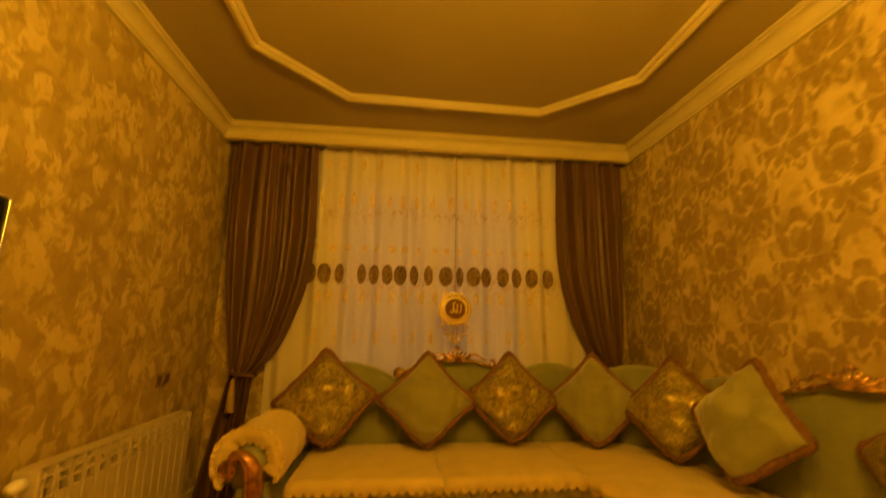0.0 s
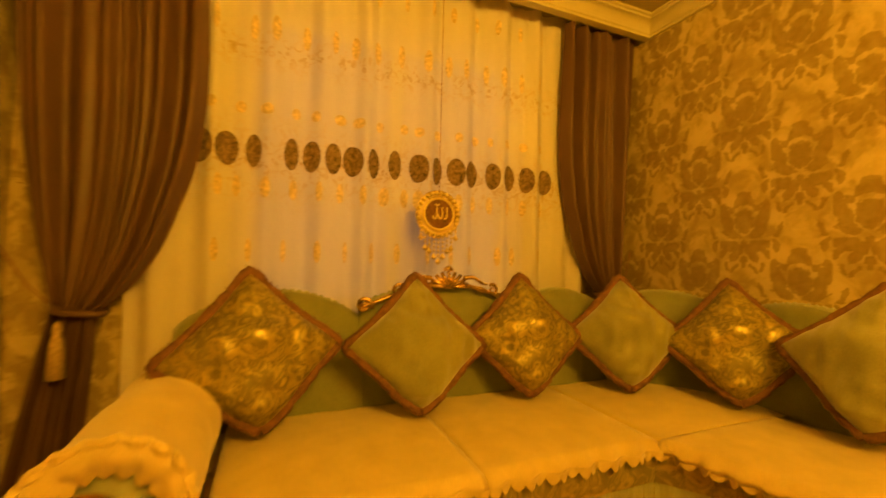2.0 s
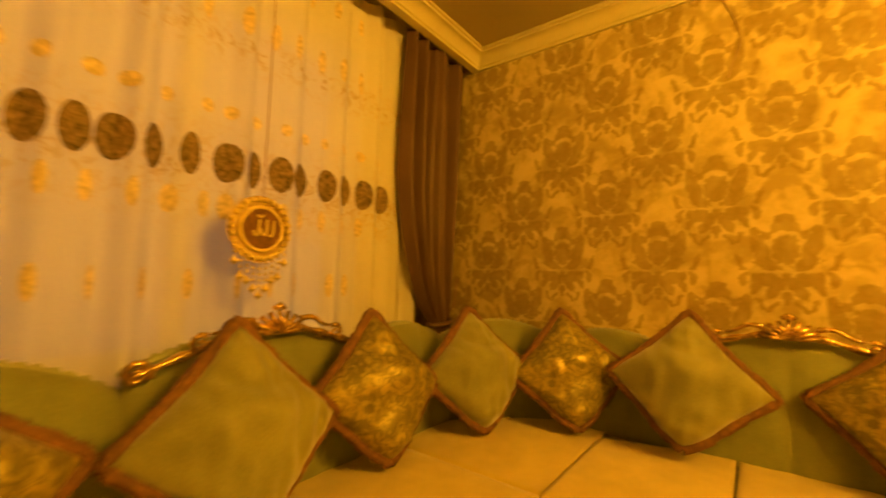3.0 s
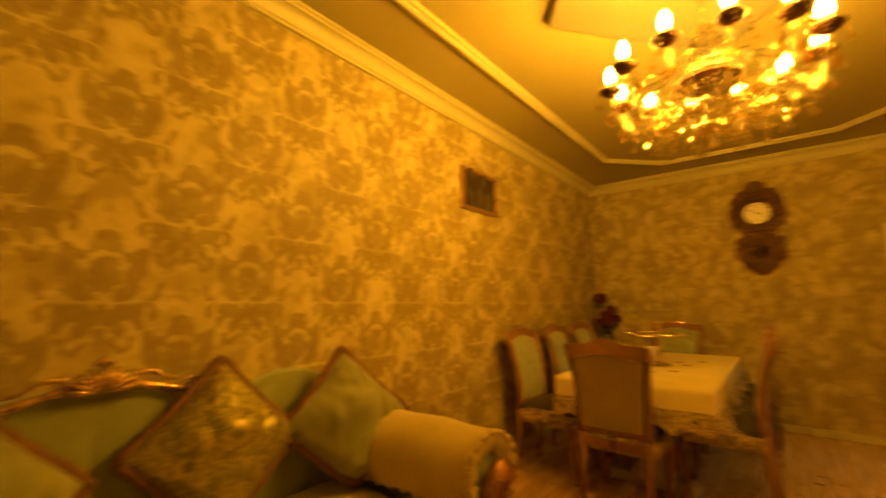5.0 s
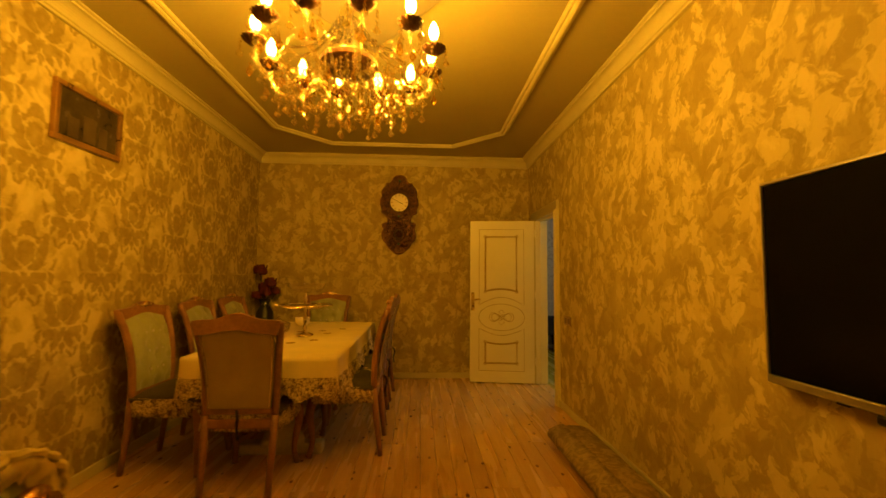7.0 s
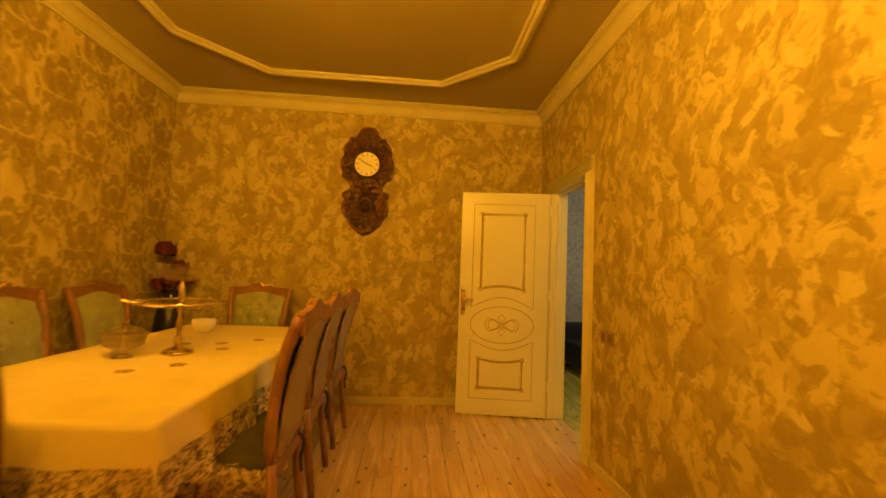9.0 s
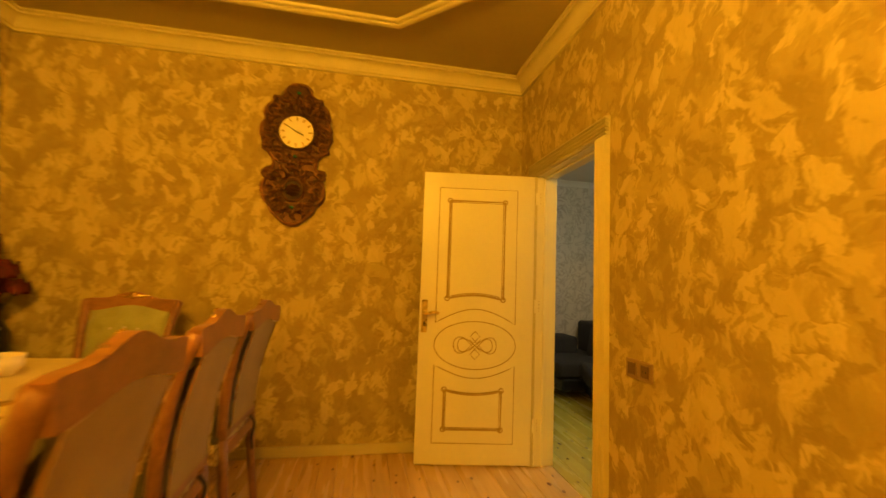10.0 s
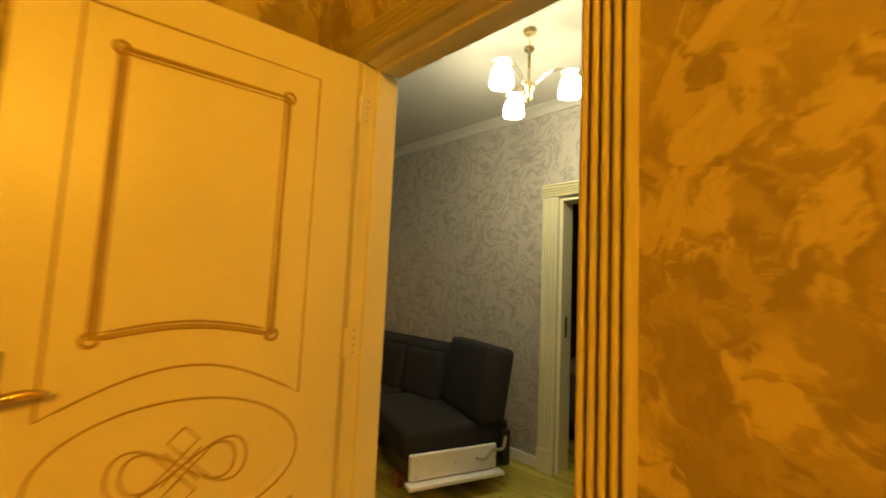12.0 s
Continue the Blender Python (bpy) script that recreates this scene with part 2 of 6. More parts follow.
def carved_gold(name, color=(0.84, 0.58, 0.21), rough=0.22):
    n = Nodes(name)
    v = n.coord()
    f = n.noise(v, 24.0, 5, 0.6, 0.8)
    col = n.ramp(f, [(0.36, tuple(c * 0.5 for c in color)), (0.6, color)])
    n.bump(n.noise(v, 60.0, 3, 0.6, 0.5), 0.3, 0.005)
    return n.out(col, n.math("ADD", n.math("MULTIPLY", f, 0.25), rough - 0.1), 0.85)


def emitter(name, color, strength):
    n = Nodes(name)
    return n.out((0, 0, 0), 0.5, 0.0, Emission_Color=(*color, 1), Emission_Strength=strength)


def sheer_cloth():
    """Thin voile: half of the light goes through."""
    n = Nodes("voile")
    v = n.coord()
    sep = n.add("ShaderNodeSeparateXYZ")
    n.link(v, sep.inputs[0])
    weave = n.noise(v, 300.0, 2)
    lace = n.noise(v, 21.0, 4, 0.6, 1.5)
    band = n.math("SUBTRACT", 1.0, n.math("MULTIPLY", n.math("ABSOLUTE", n.math("SUBTRACT", sep.outputs["Z"], 1.66)), 3.4))
    band = n.math("MAXIMUM", band, n.math("SUBTRACT", 1.0, n.math("MULTIPLY", n.math("ABSOLUTE", n.math("SUBTRACT", sep.outputs["Z"], 2.25)), 7.0)))
    figure = n.math("MULTIPLY", n.math("MAXIMUM", band, 0.0), n.ramp(lace, [(0.5, (0, 0, 0)), (0.6, (1, 1, 1))]))
    col = n.mix(n.math("MULTIPLY", figure, 0.85), (0.92, 0.88, 0.82), (0.52, 0.39, 0.20))
    n.out(col, 0.8)
    tr = n.add("ShaderNodeBsdfTransparent")
    tl = n.add("ShaderNodeBsdfTranslucent")
    n.link(col, tl.inputs["Color"])
    m1 = n.add("ShaderNodeMixShader", Fac=0.25)
    n.link(n.bsdf.outputs[0], m1.inputs[1])
    n.link(tl.outputs[0], m1.inputs[2])
    m2 = n.add("ShaderNodeMixShader")
    n.link(n.math("SUBTRACT", 0.26, n.math("ADD", n.math("MULTIPLY", weave, 0.2), n.math("MULTIPLY", figure, 0.25))), m2.inputs[0])
    n.link(m1.outputs[0], m2.inputs[1])
    n.link(tr.outputs[0], m2.inputs[2])
    n.link(m2.outputs[0], n.t.nodes["Material Output"].inputs["Surface"])
    return n.mat


def lace_cloth():
    """Cream lace with brown blossoms and open net between them."""
    n = Nodes("blossom_lace")
    v = n.coord(world_space=False)
    warp = n.add("ShaderNodeTexNoise", Scale=16.0, Detail=2.0)
    n.link(v, warp.inputs["Vector"])
    p = n.mix(0.03, v, warp.outputs["Color"], "ADD")
    cell = n.add("ShaderNodeTexVoronoi", Scale=17.0)
    n.link(p, cell.inputs["Vector"])
    petal = n.ramp(cell.outputs["Distance"], [(0.22, (1, 1, 1)), (0.42, (0, 0, 0))])
    leaf = n.noise(p, 75.0, 3, 0.6, 0.8)
    f = n.math("ADD", n.math("MULTIPLY", petal, -0.12), leaf)
    col = n.ramp(f, [(0.32, (0.13, 0.075, 0.03)), (0.42, (0.27, 0.18, 0.075)), (0.52, (0.66, 0.53, 0.25)), (0.75, (0.78, 0.66, 0.32))])
    n.bump(f, 0.5, 0.004)
    n.out(col, 0.7)
    tr = n.add("ShaderNodeBsdfTransparent")
    hole = n.ramp(n.noise(p, 70.0, 2, 0.5), [(0.60, (0, 0, 0)), (0.64, (1, 1, 1))])
    m = n.add("ShaderNodeMixShader")
    n.link(n.math("MULTIPLY", hole, 0.9), m.inputs[0])
    n.link(n.bsdf.outputs[0], m.inputs[1])
    n.link(tr.outputs[0], m.inputs[2])
    n.link(m.outputs[0], n.t.nodes["Material Output"].inputs["Surface"])
    return n.mat


def clear_glass(name, color=(1, 1, 1), rough=0.02, ior=1.45):
    n = Nodes(name)
    return n.out(color, rough, 0.0, Transmission_Weight=1.0, IOR=ior)


def thin_crystal(name, color, gloss=0.3, rough=0.015, edge=0.75):
    """Cut glass that lets lamp light pass and sparkles."""
    n = Nodes(name)
    tr = n.add("ShaderNodeBsdfTransparent")
    tr.inputs["Color"].default_value = (*color, 1)
    gl = n.add("ShaderNodeBsdfGlossy", Roughness=rough)
    gl.inputs["Color"].default_value = (*color, 1)
    fr = n.add("ShaderNodeFresnel", IOR=1.7)
    m = n.add("ShaderNodeMixShader")
    n.link(n.math("ADD", n.math("MULTIPLY", fr.outputs[0], edge), gloss), m.inputs[0])
    n.link(tr.outputs[0], m.inputs[1])
    n.link(gl.outputs[0], m.inputs[2])
    n.link(m.outputs[0], n.t.nodes["Material Output"].inputs["Surface"])
    return n.mat


M_BRUSH = wallpaper_blotch()
M_DAMASK = wallpaper_damask()
M_CEIL = plain("ceiling_paint", (0.38, 0.318, 0.135), 0.75, vary=0.04, scale=2.0)
M_PLASTER = plain("cornice_plaster", (0.58, 0.52, 0.26), 0.5, vary=0.05)
M_WHITE = plain("white_lacquer", (0.80, 0.76, 0.52), 0.34, vary=0.03, scale=3.0)
M_GROOVE = plain("groove_brown", (0.40, 0.28, 0.12), 0.5)
M_PINE = pine("pine_boards")
M_PINE_FAR = pine("pine_boards_pale", (0.80, 1.05, 0.5))
M_SLAB = plain("subfloor", (0.05, 0.03, 0.02), 0.8)
M_GOLD = carved_gold("gilded_wood")
M_COPPER = carved_gold("copper_gilding", (0.62, 0.33, 0.13), 0.2)
M_FRAME = plain("gilt_frame", (0.46, 0.27, 0.095), 0.3, 0.7, vary=0.2)
M_BRASS = plain("brass", (0.66, 0.53, 0.27), 0.28, 1.0, vary=0.1)
M_WOOD = plain("walnut_stain", (0.27, 0.125, 0.05), 0.38, vary=0.3, scale=5.0, fine=40.0, bump=0.15)
M_GREEN = plain("green_velvet", (0.22, 0.24, 0.085), 0.7, vary=0.18, scale=6.0, bump=0.2, fine=120.0, Sheen_Weight=0.6)
M_PALEGREEN = plain("pale_green_velvet", (0.34, 0.36, 0.19), 0.65, vary=0.18, scale=7.0, bump=0.2, fine=120.0, Sheen_Weight=0.5)
M_OLIVE = plain("olive_velvet", (0.25, 0.25, 0.085), 0.62, vary=0.2, scale=7.0, bump=0.25, fine=120.0, Sheen_Weight=0.6)
M_BROCADE = damask_cloth("gold_brocade", (0.25, 0.22, 0.055), (0.57, 0.48, 0.125), 21.0, 0.42, 0.5)
M_LACEGOLD = lace_cloth()
M_SEATDARK = plain("dark_seat_cover", (0.07, 0.055, 0.03), 0.8, vary=0.3)
M_CHAIRGREEN = plain("sage_velvet", (0.31, 0.33, 0.16), 0.5, vary=0.15, scale=7.0, bump=0.15, fine=120.0, Sheen_Weight=0.5)
M_SEATCLOTH = damask_cloth("green_brocade", (0.24, 0.22, 0.085), (0.50, 0.42, 0.17))
M_FRINGE = plain("brown_fringe", (0.185, 0.088, 0.03), 0.8, vary=0.4, scale=40.0, bump=0.8, fine=200.0)
M_COVER = plain("cream_plush_cover", (0.60, 0.485, 0.17), 0.85, vary=0.1, scale=10.0, bump=0.5, fine=170.0, Sheen_Weight=0.4)
M_CREAM = plain("cream_tablecloth", (0.82, 0.70, 0.31), 0.6, vary=0.07, scale=5.0, bump=0.2, fine=200.0)
M_DRAPE = plain("brown_satin", (0.122, 0.065, 0.034), 0.5, vary=0.15, scale=3.0, bump=0.1, fine=150.0)
M_SHEER = sheer_cloth()
M_LACE = plain("dark_lace", (0.22, 0.15, 0.08), 0.8, vary=0.75, scale=45.0, fine=120.0)
M_DARKWOOD = carved_gold("carved_walnut", (0.115, 0.055, 0.026), 0.45)
M_CARVED = carved_gold("carved_copper_walnut", (0.24, 0.115, 0.048), 0.38)
M_BEAD = plain("gilt_beads", (0.88, 0.72, 0.25), 0.25, 0.15)
M_TASSEL = plain("dull_gold_thread", (0.46, 0.34, 0.13), 0.6, vary=0.3, scale=90.0)
M_MOTIF = plain("brown_embroidery", (0.46, 0.30, 0.11), 0.8, vary=0.5, scale=60.0)
M_OLDBRASS = plain("aged_brass", (0.60, 0.45, 0.19), 0.3, 0.85, vary=0.3, scale=40.0)
M_SPRIG = plain("pale_lace", (0.74, 0.61, 0.38), 0.8, vary=0.3, scale=50.0)
M_PANEL = plain("panel_paint", (0.20, 0.172, 0.118), 0.6, vary=0.04)
M_BLACK = plain("black_plastic", (0.012, 0.011, 0.011), 0.3, vary=0.1)
M_SCREEN = plain("dark_screen", (0.004, 0.004, 0.004), 0.18, vary=0.02, Specular_IOR_Level=0.12)
M_ALU = plain("brushed_aluminium", (0.55, 0.53, 0.5), 0.35, 0.9, vary=0.08)
M_PVC = plain("white_pvc", (0.85, 0.84, 0.82), 0.3, vary=0.02)
M_GLASS = clear_glass("window_glass")
M_CRYSTAL = thin_crystal("amber_crystal", (1.0, 0.96, 0.86), 0.13)
M_CLEAR = thin_crystal("clear_crystal", (0.98, 0.96, 0.92), 0.05)
M_BOWL = thin_crystal("thin_bowl_glass", (0.97, 0.96, 0.93), 0.01, 0.03, 0.3)
M_ARMGLASS = thin_crystal("moulded_amber_glass", (1.0, 0.95, 0.84), 0.05, 0.2, 0.45)
M_AMBER = thin_crystal("amber_drop_glass", (1.0, 0.88, 0.58), 0.10, 0.03)
M_BULB = emitter("candle_bulb", WARM, BULB)
M_RED = plain("dark_red_petals", (0.09, 0.006, 0.010), 0.7, vary=0.4, scale=30.0)
M_INSERT = plain("dark_switch_plastic", (0.15, 0.088, 0.04), 0.3, vary=0.06)
M_PLUG = plain("brown_socket_plastic", (0.30, 0.20, 0.09), 0.35, vary=0.06)
M_DIAL = plain("cream_dial", (0.82, 0.75, 0.56), 0.4, vary=0.04)
M_GEM = plain("green_stone", (0.02, 0.32, 0.22), 0.08, 0.3)
M_RAD = plain("radiator_enamel", (0.56, 0.50, 0.37), 0.35, vary=0.05)
M_CARPET = damask_cloth("rolled_carpet", (0.25, 0.19, 0.075), (0.50, 0.39, 0.17))
M_DARKGREY = plain("charcoal_upholstery", (0.018, 0.017, 0.019), 0.9, vary=0.25, scale=14.0, bump=0.3)
M_LEAF = plain("dark_leaf", (0.03, 0.05, 0.02), 0.6)


# ---- mesh helpers ----
def mesh_from(bm, name, smooth=False):
    me = bpy.data.meshes.new(name)
    bm.normal_update()
    bm.to_mesh(me)
    bm.free()
    if smooth:
        me.shade_smooth()
    return me


def part(name, bm, material, parent=None, label="", smooth=False, m=None):
    """Links a bmesh as ONE mesh object under a thing or a part."""
    me = bm if isinstance(bm, bpy.types.Mesh) else mesh_from(bm, name, smooth)
    if not me.materials:
        me.materials.append(material)
    ob = new(name, me)
    if parent is not None:
        ob.parent = parent
    if m is not None:
        ob.matrix_basis = m
    if label:
        tagged(ob, label)
    return ob


def thing(name, label, category, group="", m=None):
    ob = new(name)
    ob.empty_display_size = 0.05
    if m is not None:
        ob.matrix_basis = m
    return tagged(ob, label, category, group)


def box(bm, x0, y0, z0, x1, y1, z1, bevel=0.0, seg=1, m=None):
    r = bmesh.ops.create_cube(bm, size=1.0)
    vs = r["verts"]
    for v in vs:
        v.co = Vector(((x0 + x1) / 2 + v.co.x * (x1 - x0), (y0 + y1) / 2 + v.co.y * (y1 - y0), (z0 + z1) / 2 + v.co.z * (z1 - z0)))
        if m is not None:
            v.co = m @ v.co
    if bevel:
        es = list({e for v in vs for e in v.link_edges})
        bmesh.ops.bevel(bm, geom=es, offset=bevel, segments=seg, affect="EDGES", profile=0.6)
    return bm


def boxed(*a, **k):
    return box(bmesh.new(), *a, **k)


def lathe(profile, seg=16, bm=None, at=(0, 0, 0), wave=0.0, waves=0, m=None):
    """Turns a list of (radius, height) about z; wave scallops the rim."""
    bm = bm or bmesh.new()
    rings = []
    for r, z in profile:
        ring = []
        for i in range(seg):
            a = 2 * math.pi * i / seg
            k = r * (1 + wave * math.cos(waves * a)) if waves else r
            p = Vector((at[0] + k * math.cos(a), at[1] + k * math.sin(a), at[2] + z))
            ring.append(bm.verts.new(m @ p if m is not None else p))
        rings.append(ring)
    for a, b in zip(rings, rings[1:]):
        for i in range(seg):
            j = (i + 1) % seg
            bm.faces.new((a[i], a[j], b[j], b[i]))
    if profile[0][0] > 1e-4:
        bm.faces.new(rings[0][::-1])
    if profile[-1][0] > 1e-4:
        bm.faces.new(rings[-1])
    return bm


def tube(points, radii, seg=8, bm=None, flat=1.0):
    """A round bar along points; radii one number or one a point."""
    bm = bm or bmesh.new()
    pts = [Vector(p) for p in points]
    if isinstance(radii, (int, float)):
        radii = [radii] * len(pts)
    rings = []
    up = Vector((0.13, 0.27, 0.95))
    for i, p in enumerate(pts):
        d = (pts[min(i + 1, len(pts) - 1)] - pts[max(i - 1, 0)]).normalized()
        u = d.cross(up)
        if u.length < 0.05:
            u = d.cross(Vector((1, 0.1, 0)))
        u.normalize()
        w = d.cross(u).normalized()
        rings.append([bm.verts.new(p + radii[i] * (u * math.cos(2 * math.pi * k / seg) + w * flat * math.sin(2 * math.pi * k / seg))) for k in range(seg)])
    for a, b in zip(rings, rings[1:]):
        for i in range(seg):
            j = (i + 1) % seg
            bm.faces.new((a[i], a[j], b[j], b[i]))
    bm.faces.new(rings[0][::-1])
    bm.faces.new(rings[-1])
    return bm


def spline(ctrl, n=8):
    """Catmull-Rom through control points of any size."""
    c = [Vector(p) for p in ctrl]
    c = [2 * c[0] - c[1]] + c + [2 * c[-1] - c[-2]]
    out = []
    for i in range(1, len(c) - 2):
        for k in range(n):
            t = k / n
            a, b, d, e = c[i - 1], c[i], c[i + 1], c[i + 2]
            out.append(0.5 * ((2 * b) + (d - a) * t + (2 * a - 5 * b + 4 * d - e) * t * t + (3 * b - a - 3 * d + e) * t ** 3))
    out.append(c[-2])
    return out


def sheet(fn, nu, nv, thick=0.0, bm=None):
    """A surface fn(u, v) over the unit square; thick gives it a back."""
    bm = bm or bmesh.new()
    g = [[bm.verts.new(fn(i / nu, j / nv)) for j in range(nv + 1)] for i in range(nu + 1)]
    fs = [bm.faces.new((g[i][j], g[i + 1][j], g[i + 1][j + 1], g[i][j + 1])) for i in range(nu) for j in range(nv)]
    if thick:
        bm.normal_update()
        bmesh.ops.solidify(bm, geom=fs, thickness=thick)
    return bm


def prism(outline, depth, bm=None, m=None):
    """An outline of (x, z) drawn out from y = 0 to y = depth."""
    bm = bm or bmesh.new()
    a = [bm.verts.new((x, 0, z)) for x, z in outline]
    b = [bm.verts.new((x, depth, z)) for x, z in outline]
    bm.faces.new(a)
    bm.faces.new(b[::-1])
    n = len(a)
    for i in range(n):
        bm.faces.new((a[i], b[i], b[(i + 1) % n], a[(i + 1) % n]))
    if m is not None:
        for v in a + b:
            v.co = m @ v.co
    bmesh.ops.recalc_face_normals(bm, faces=bm.faces)
    return bm


def structure(name, bm, material, label, category, smooth=False):
    ob = part(name, bm, material, smooth=smooth)
    return tagged(ob, label, category, kind="structure")


# ---- walls, floor and ceiling ----
DY0, DY1, DZ, TH = 0.335, 1.12, 2.03, 0.14      # doorway in the television wall
FX0, FX1, FY0, FY1, FH = -2.0, -TH, -2.2, 2.6, 2.72   # the room next door
structure("wall_west", box(box(box(box(bmesh.new(), -TH, -0.2, 0, 0, DY0 - 0.03, H + 0.1), -TH, DY1 + 0.03, 0, 0, LW + 0.2, H + 0.1), -TH, DY0 - 0.03, DZ + 0.03, 0, DY1 + 0.03, H + 0.1), -0.3, LW + 0.001, 0, -TH, LW + 0.2, 0.1),
          M_BRUSH, "wall with brushed cream and ochre floral wallpaper", "wall")
structure("wall_east", boxed(W, -0.2, 0, W + 0.2, LW + 0.2, H + 0.1), M_DAMASK, "wall with ochre damask wallpaper", "wall")
structure("wall_south", boxed(0, -0.2, 0, W, 0, H + 0.1), M_BRUSH, "end wall with brushed floral wallpaper", "wall")
WX0, WX1, WZ0, WZ1 = 0.95, 2.62, 0.85, 2.55     # window opening
structure("wall_north", box(box(box(box(bmesh.new(), 0, LW, 0, WX0, LW + 0.25, H + 0.1), WX1, LW, 0, W, LW + 0.25, H + 0.1), WX0, LW, 0, WX1, LW + 0.25, WZ0), WX0, LW, WZ1, WX1, LW + 0.25, H + 0.1),
          M_BRUSH, "window wall behind the curtains with brushed wallpaper", "wall")
structure("ceiling", boxed(-0.1, -0.1, H, W + 0.1, LW + 0.1, H + 0.1), M_CEIL, "painted ochre ceiling", "ceiling")


def sweep_rect(profile, x0, y0, x1, y1):
    """A profile of (inset, height) mitred round a rectangle."""
    bm = bmesh.new()
    rows = []
    for d, z in profile:
        rows.append([bm.verts.new(p) for p in ((x0 + d, y0 + d, z), (x1 - d, y0 + d, z), (x1 - d, y1 - d, z), (x0 + d, y1 - d, z))])
    for a, b in zip(rows, rows[1:]):
        for i in range(4):
            j = (i + 1) % 4
            bm.faces.new((a[i], a[j], b[j], b[i]))
    bmesh.ops.recalc_face_normals(bm, faces=bm.faces)
    return bm


zc = 2.785
cove = [(0.0, zc), (0.022, zc), (0.022, zc + 0.016), (0.03, zc + 0.022)]
cove += [(0.03 + 0.05 * (1 - math.cos(a)), zc + 0.022 + 0.066 * math.sin(a)) for a in [math.pi / 2 * k / 6 for k in range(1, 7)]]
cove += [(0.088, zc + 0.088), (0.088, zc + 0.102), (0.104, zc + 0.106), (0.104, H - 0.001)]
structure("cornice", sweep_rect(cove, 0, 0, W, LC), M_PLASTER, "pale stepped plaster cornice round the ceiling", "cornice")
structure("curtain_pelmet", boxed(0.001, LC - 0.0, zc, W - 0.001, LC + 0.035, H - 0.002), M_PLASTER, "plaster pelmet board above the curtains", "pelmet")

# octagonal ceiling moulding
octo = [(0.508, 1.035), (1.05, 0.50), (2.535, 0.505), (3.055, 1.055), (3.07, 5.95), (2.53, 6.485), (1.06, 6.46), (0.54, 5.92)]


def ring_moulding(outer, profile):
    bm = bmesh.new()
    n = len(outer)
    pts = [Vector((*p, 0)) for p in outer]
    rows = []
    for d, z in profile:
        row = []
        for i in range(n):
            e0 = (pts[i] - pts[i - 1]).normalized()
            e1 = (pts[(i + 1) % n] - pts[i]).normalized()
            n0, n1 = Vector((-e0.y, e0.x, 0)), Vector((-e1.y, e1.x, 0))
            b = (n0 + n1).normalized()
            p = pts[i] + b * (d / max(0.3, b.dot(n0)))
            row.append(bm.verts.new((p.x, p.y, z)))
        rows.append(row)
    for a, b in zip(rows, rows[1:]):
        for i in range(n):
            j = (i + 1) % n
            bm.faces.new((a[i], a[j], b[j], b[i]))
    bmesh.ops.recalc_face_normals(bm, faces=bm.faces)
    return bm


prof = [(0.0, H - 0.001), (0.0, H - 0.014), (0.016, H - 0.018), (0.02, H - 0.03), (0.036, H - 0.036), (0.052, H - 0.03), (0.056, H - 0.018), (0.07, H - 0.022), (0.082, H - 0.016), (0.086, H - 0.001)]
structure("ceiling_moulding", ring_moulding(octo, prof), M_PLASTER, "octagonal plaster moulding on the ceiling", "moulding")
dia = [(CH[0] - 0.74, CH[1]), (CH[0], CH[1] - 0.98), (CH[0] + 0.74, CH[1]), (CH[0], CH[1] + 0.98)]
bm = ring_moulding(dia, [(0.0, H - 0.001), (0.0, H - 0.02), (0.012, H - 0.03), (0.012, H - 0.052), (0.03, H - 0.06)])
bm.verts.ensure_lookup_table()
bm.faces.new([v for v in bm.verts if abs(v.co.z - (H - 0.06)) < 1e-5])
bmesh.ops.recalc_face_normals(bm, faces=bm.faces)
structure("ceiling_rosette", bm, M_PANEL, "dropped diamond ceiling panel over the chandelier", "ceiling panel")

floor = structure("floor", boxed(-TH, -0.1, -0.12, W + 0.1, LW + 0.1, -0.022), M_SLAB, "varnished knotty pine plank floor", "floor")
bb = bmesh.new()
for a in ((0.0, 0.0, 0.001, W, 0.018, 0.075), (W - 0.018, 0.019, 0.001, W, LW, 0.075), (0.0, DY1 + 0.107, 0.001, 0.018, LW, 0.075), (0.0, 0.019, 0.001, 0.018, DY0 - 0.107, 0.075)):
    box(bb, *a, bevel=0.004)
structure("baseboard", bb, M_PLASTER, "cream wooden baseboard", "baseboard")

# ---- window ----
win = tagged(thing("window_1", "white window behind voile curtain at night", "window"), kind="structure")
fr = bmesh.new()
for a in ((WX0, LW + 0.08, WZ0, WX1, LW + 0.14, WZ0 + 0.07), (WX0, LW + 0.08, WZ1 - 0.07, WX1, LW + 0.14, WZ1), (WX0, LW + 0.08, WZ0 + 0.07, WX0 + 0.07, LW + 0.14, WZ1 - 0.07), (WX1 - 0.07, LW + 0.08, WZ0 + 0.07, WX1, LW + 0.14, WZ1 - 0.07), (1.75, LW + 0.08, WZ0 + 0.07, 1.83, LW + 0.14, WZ1 - 0.07)):
    box(fr, *a, bevel=0.006)
part("window_frame", fr, M_PVC, win)
part("window_sill", boxed(WX0 - 0.04, LW - 0.06, WZ0 - 0.035, WX1 + 0.04, LW + 0.08, WZ0 - 0.002, bevel=0.008), M_PVC, win)
for a, b in ((WX0 + 0.07, 1.75), (1.83, WX1 - 0.07)):
    part("pane", boxed(a, LW + 0.10, WZ0 + 0.07, b, LW + 0.112, WZ1 - 0.07), M_GLASS, win).visible_shadow = False

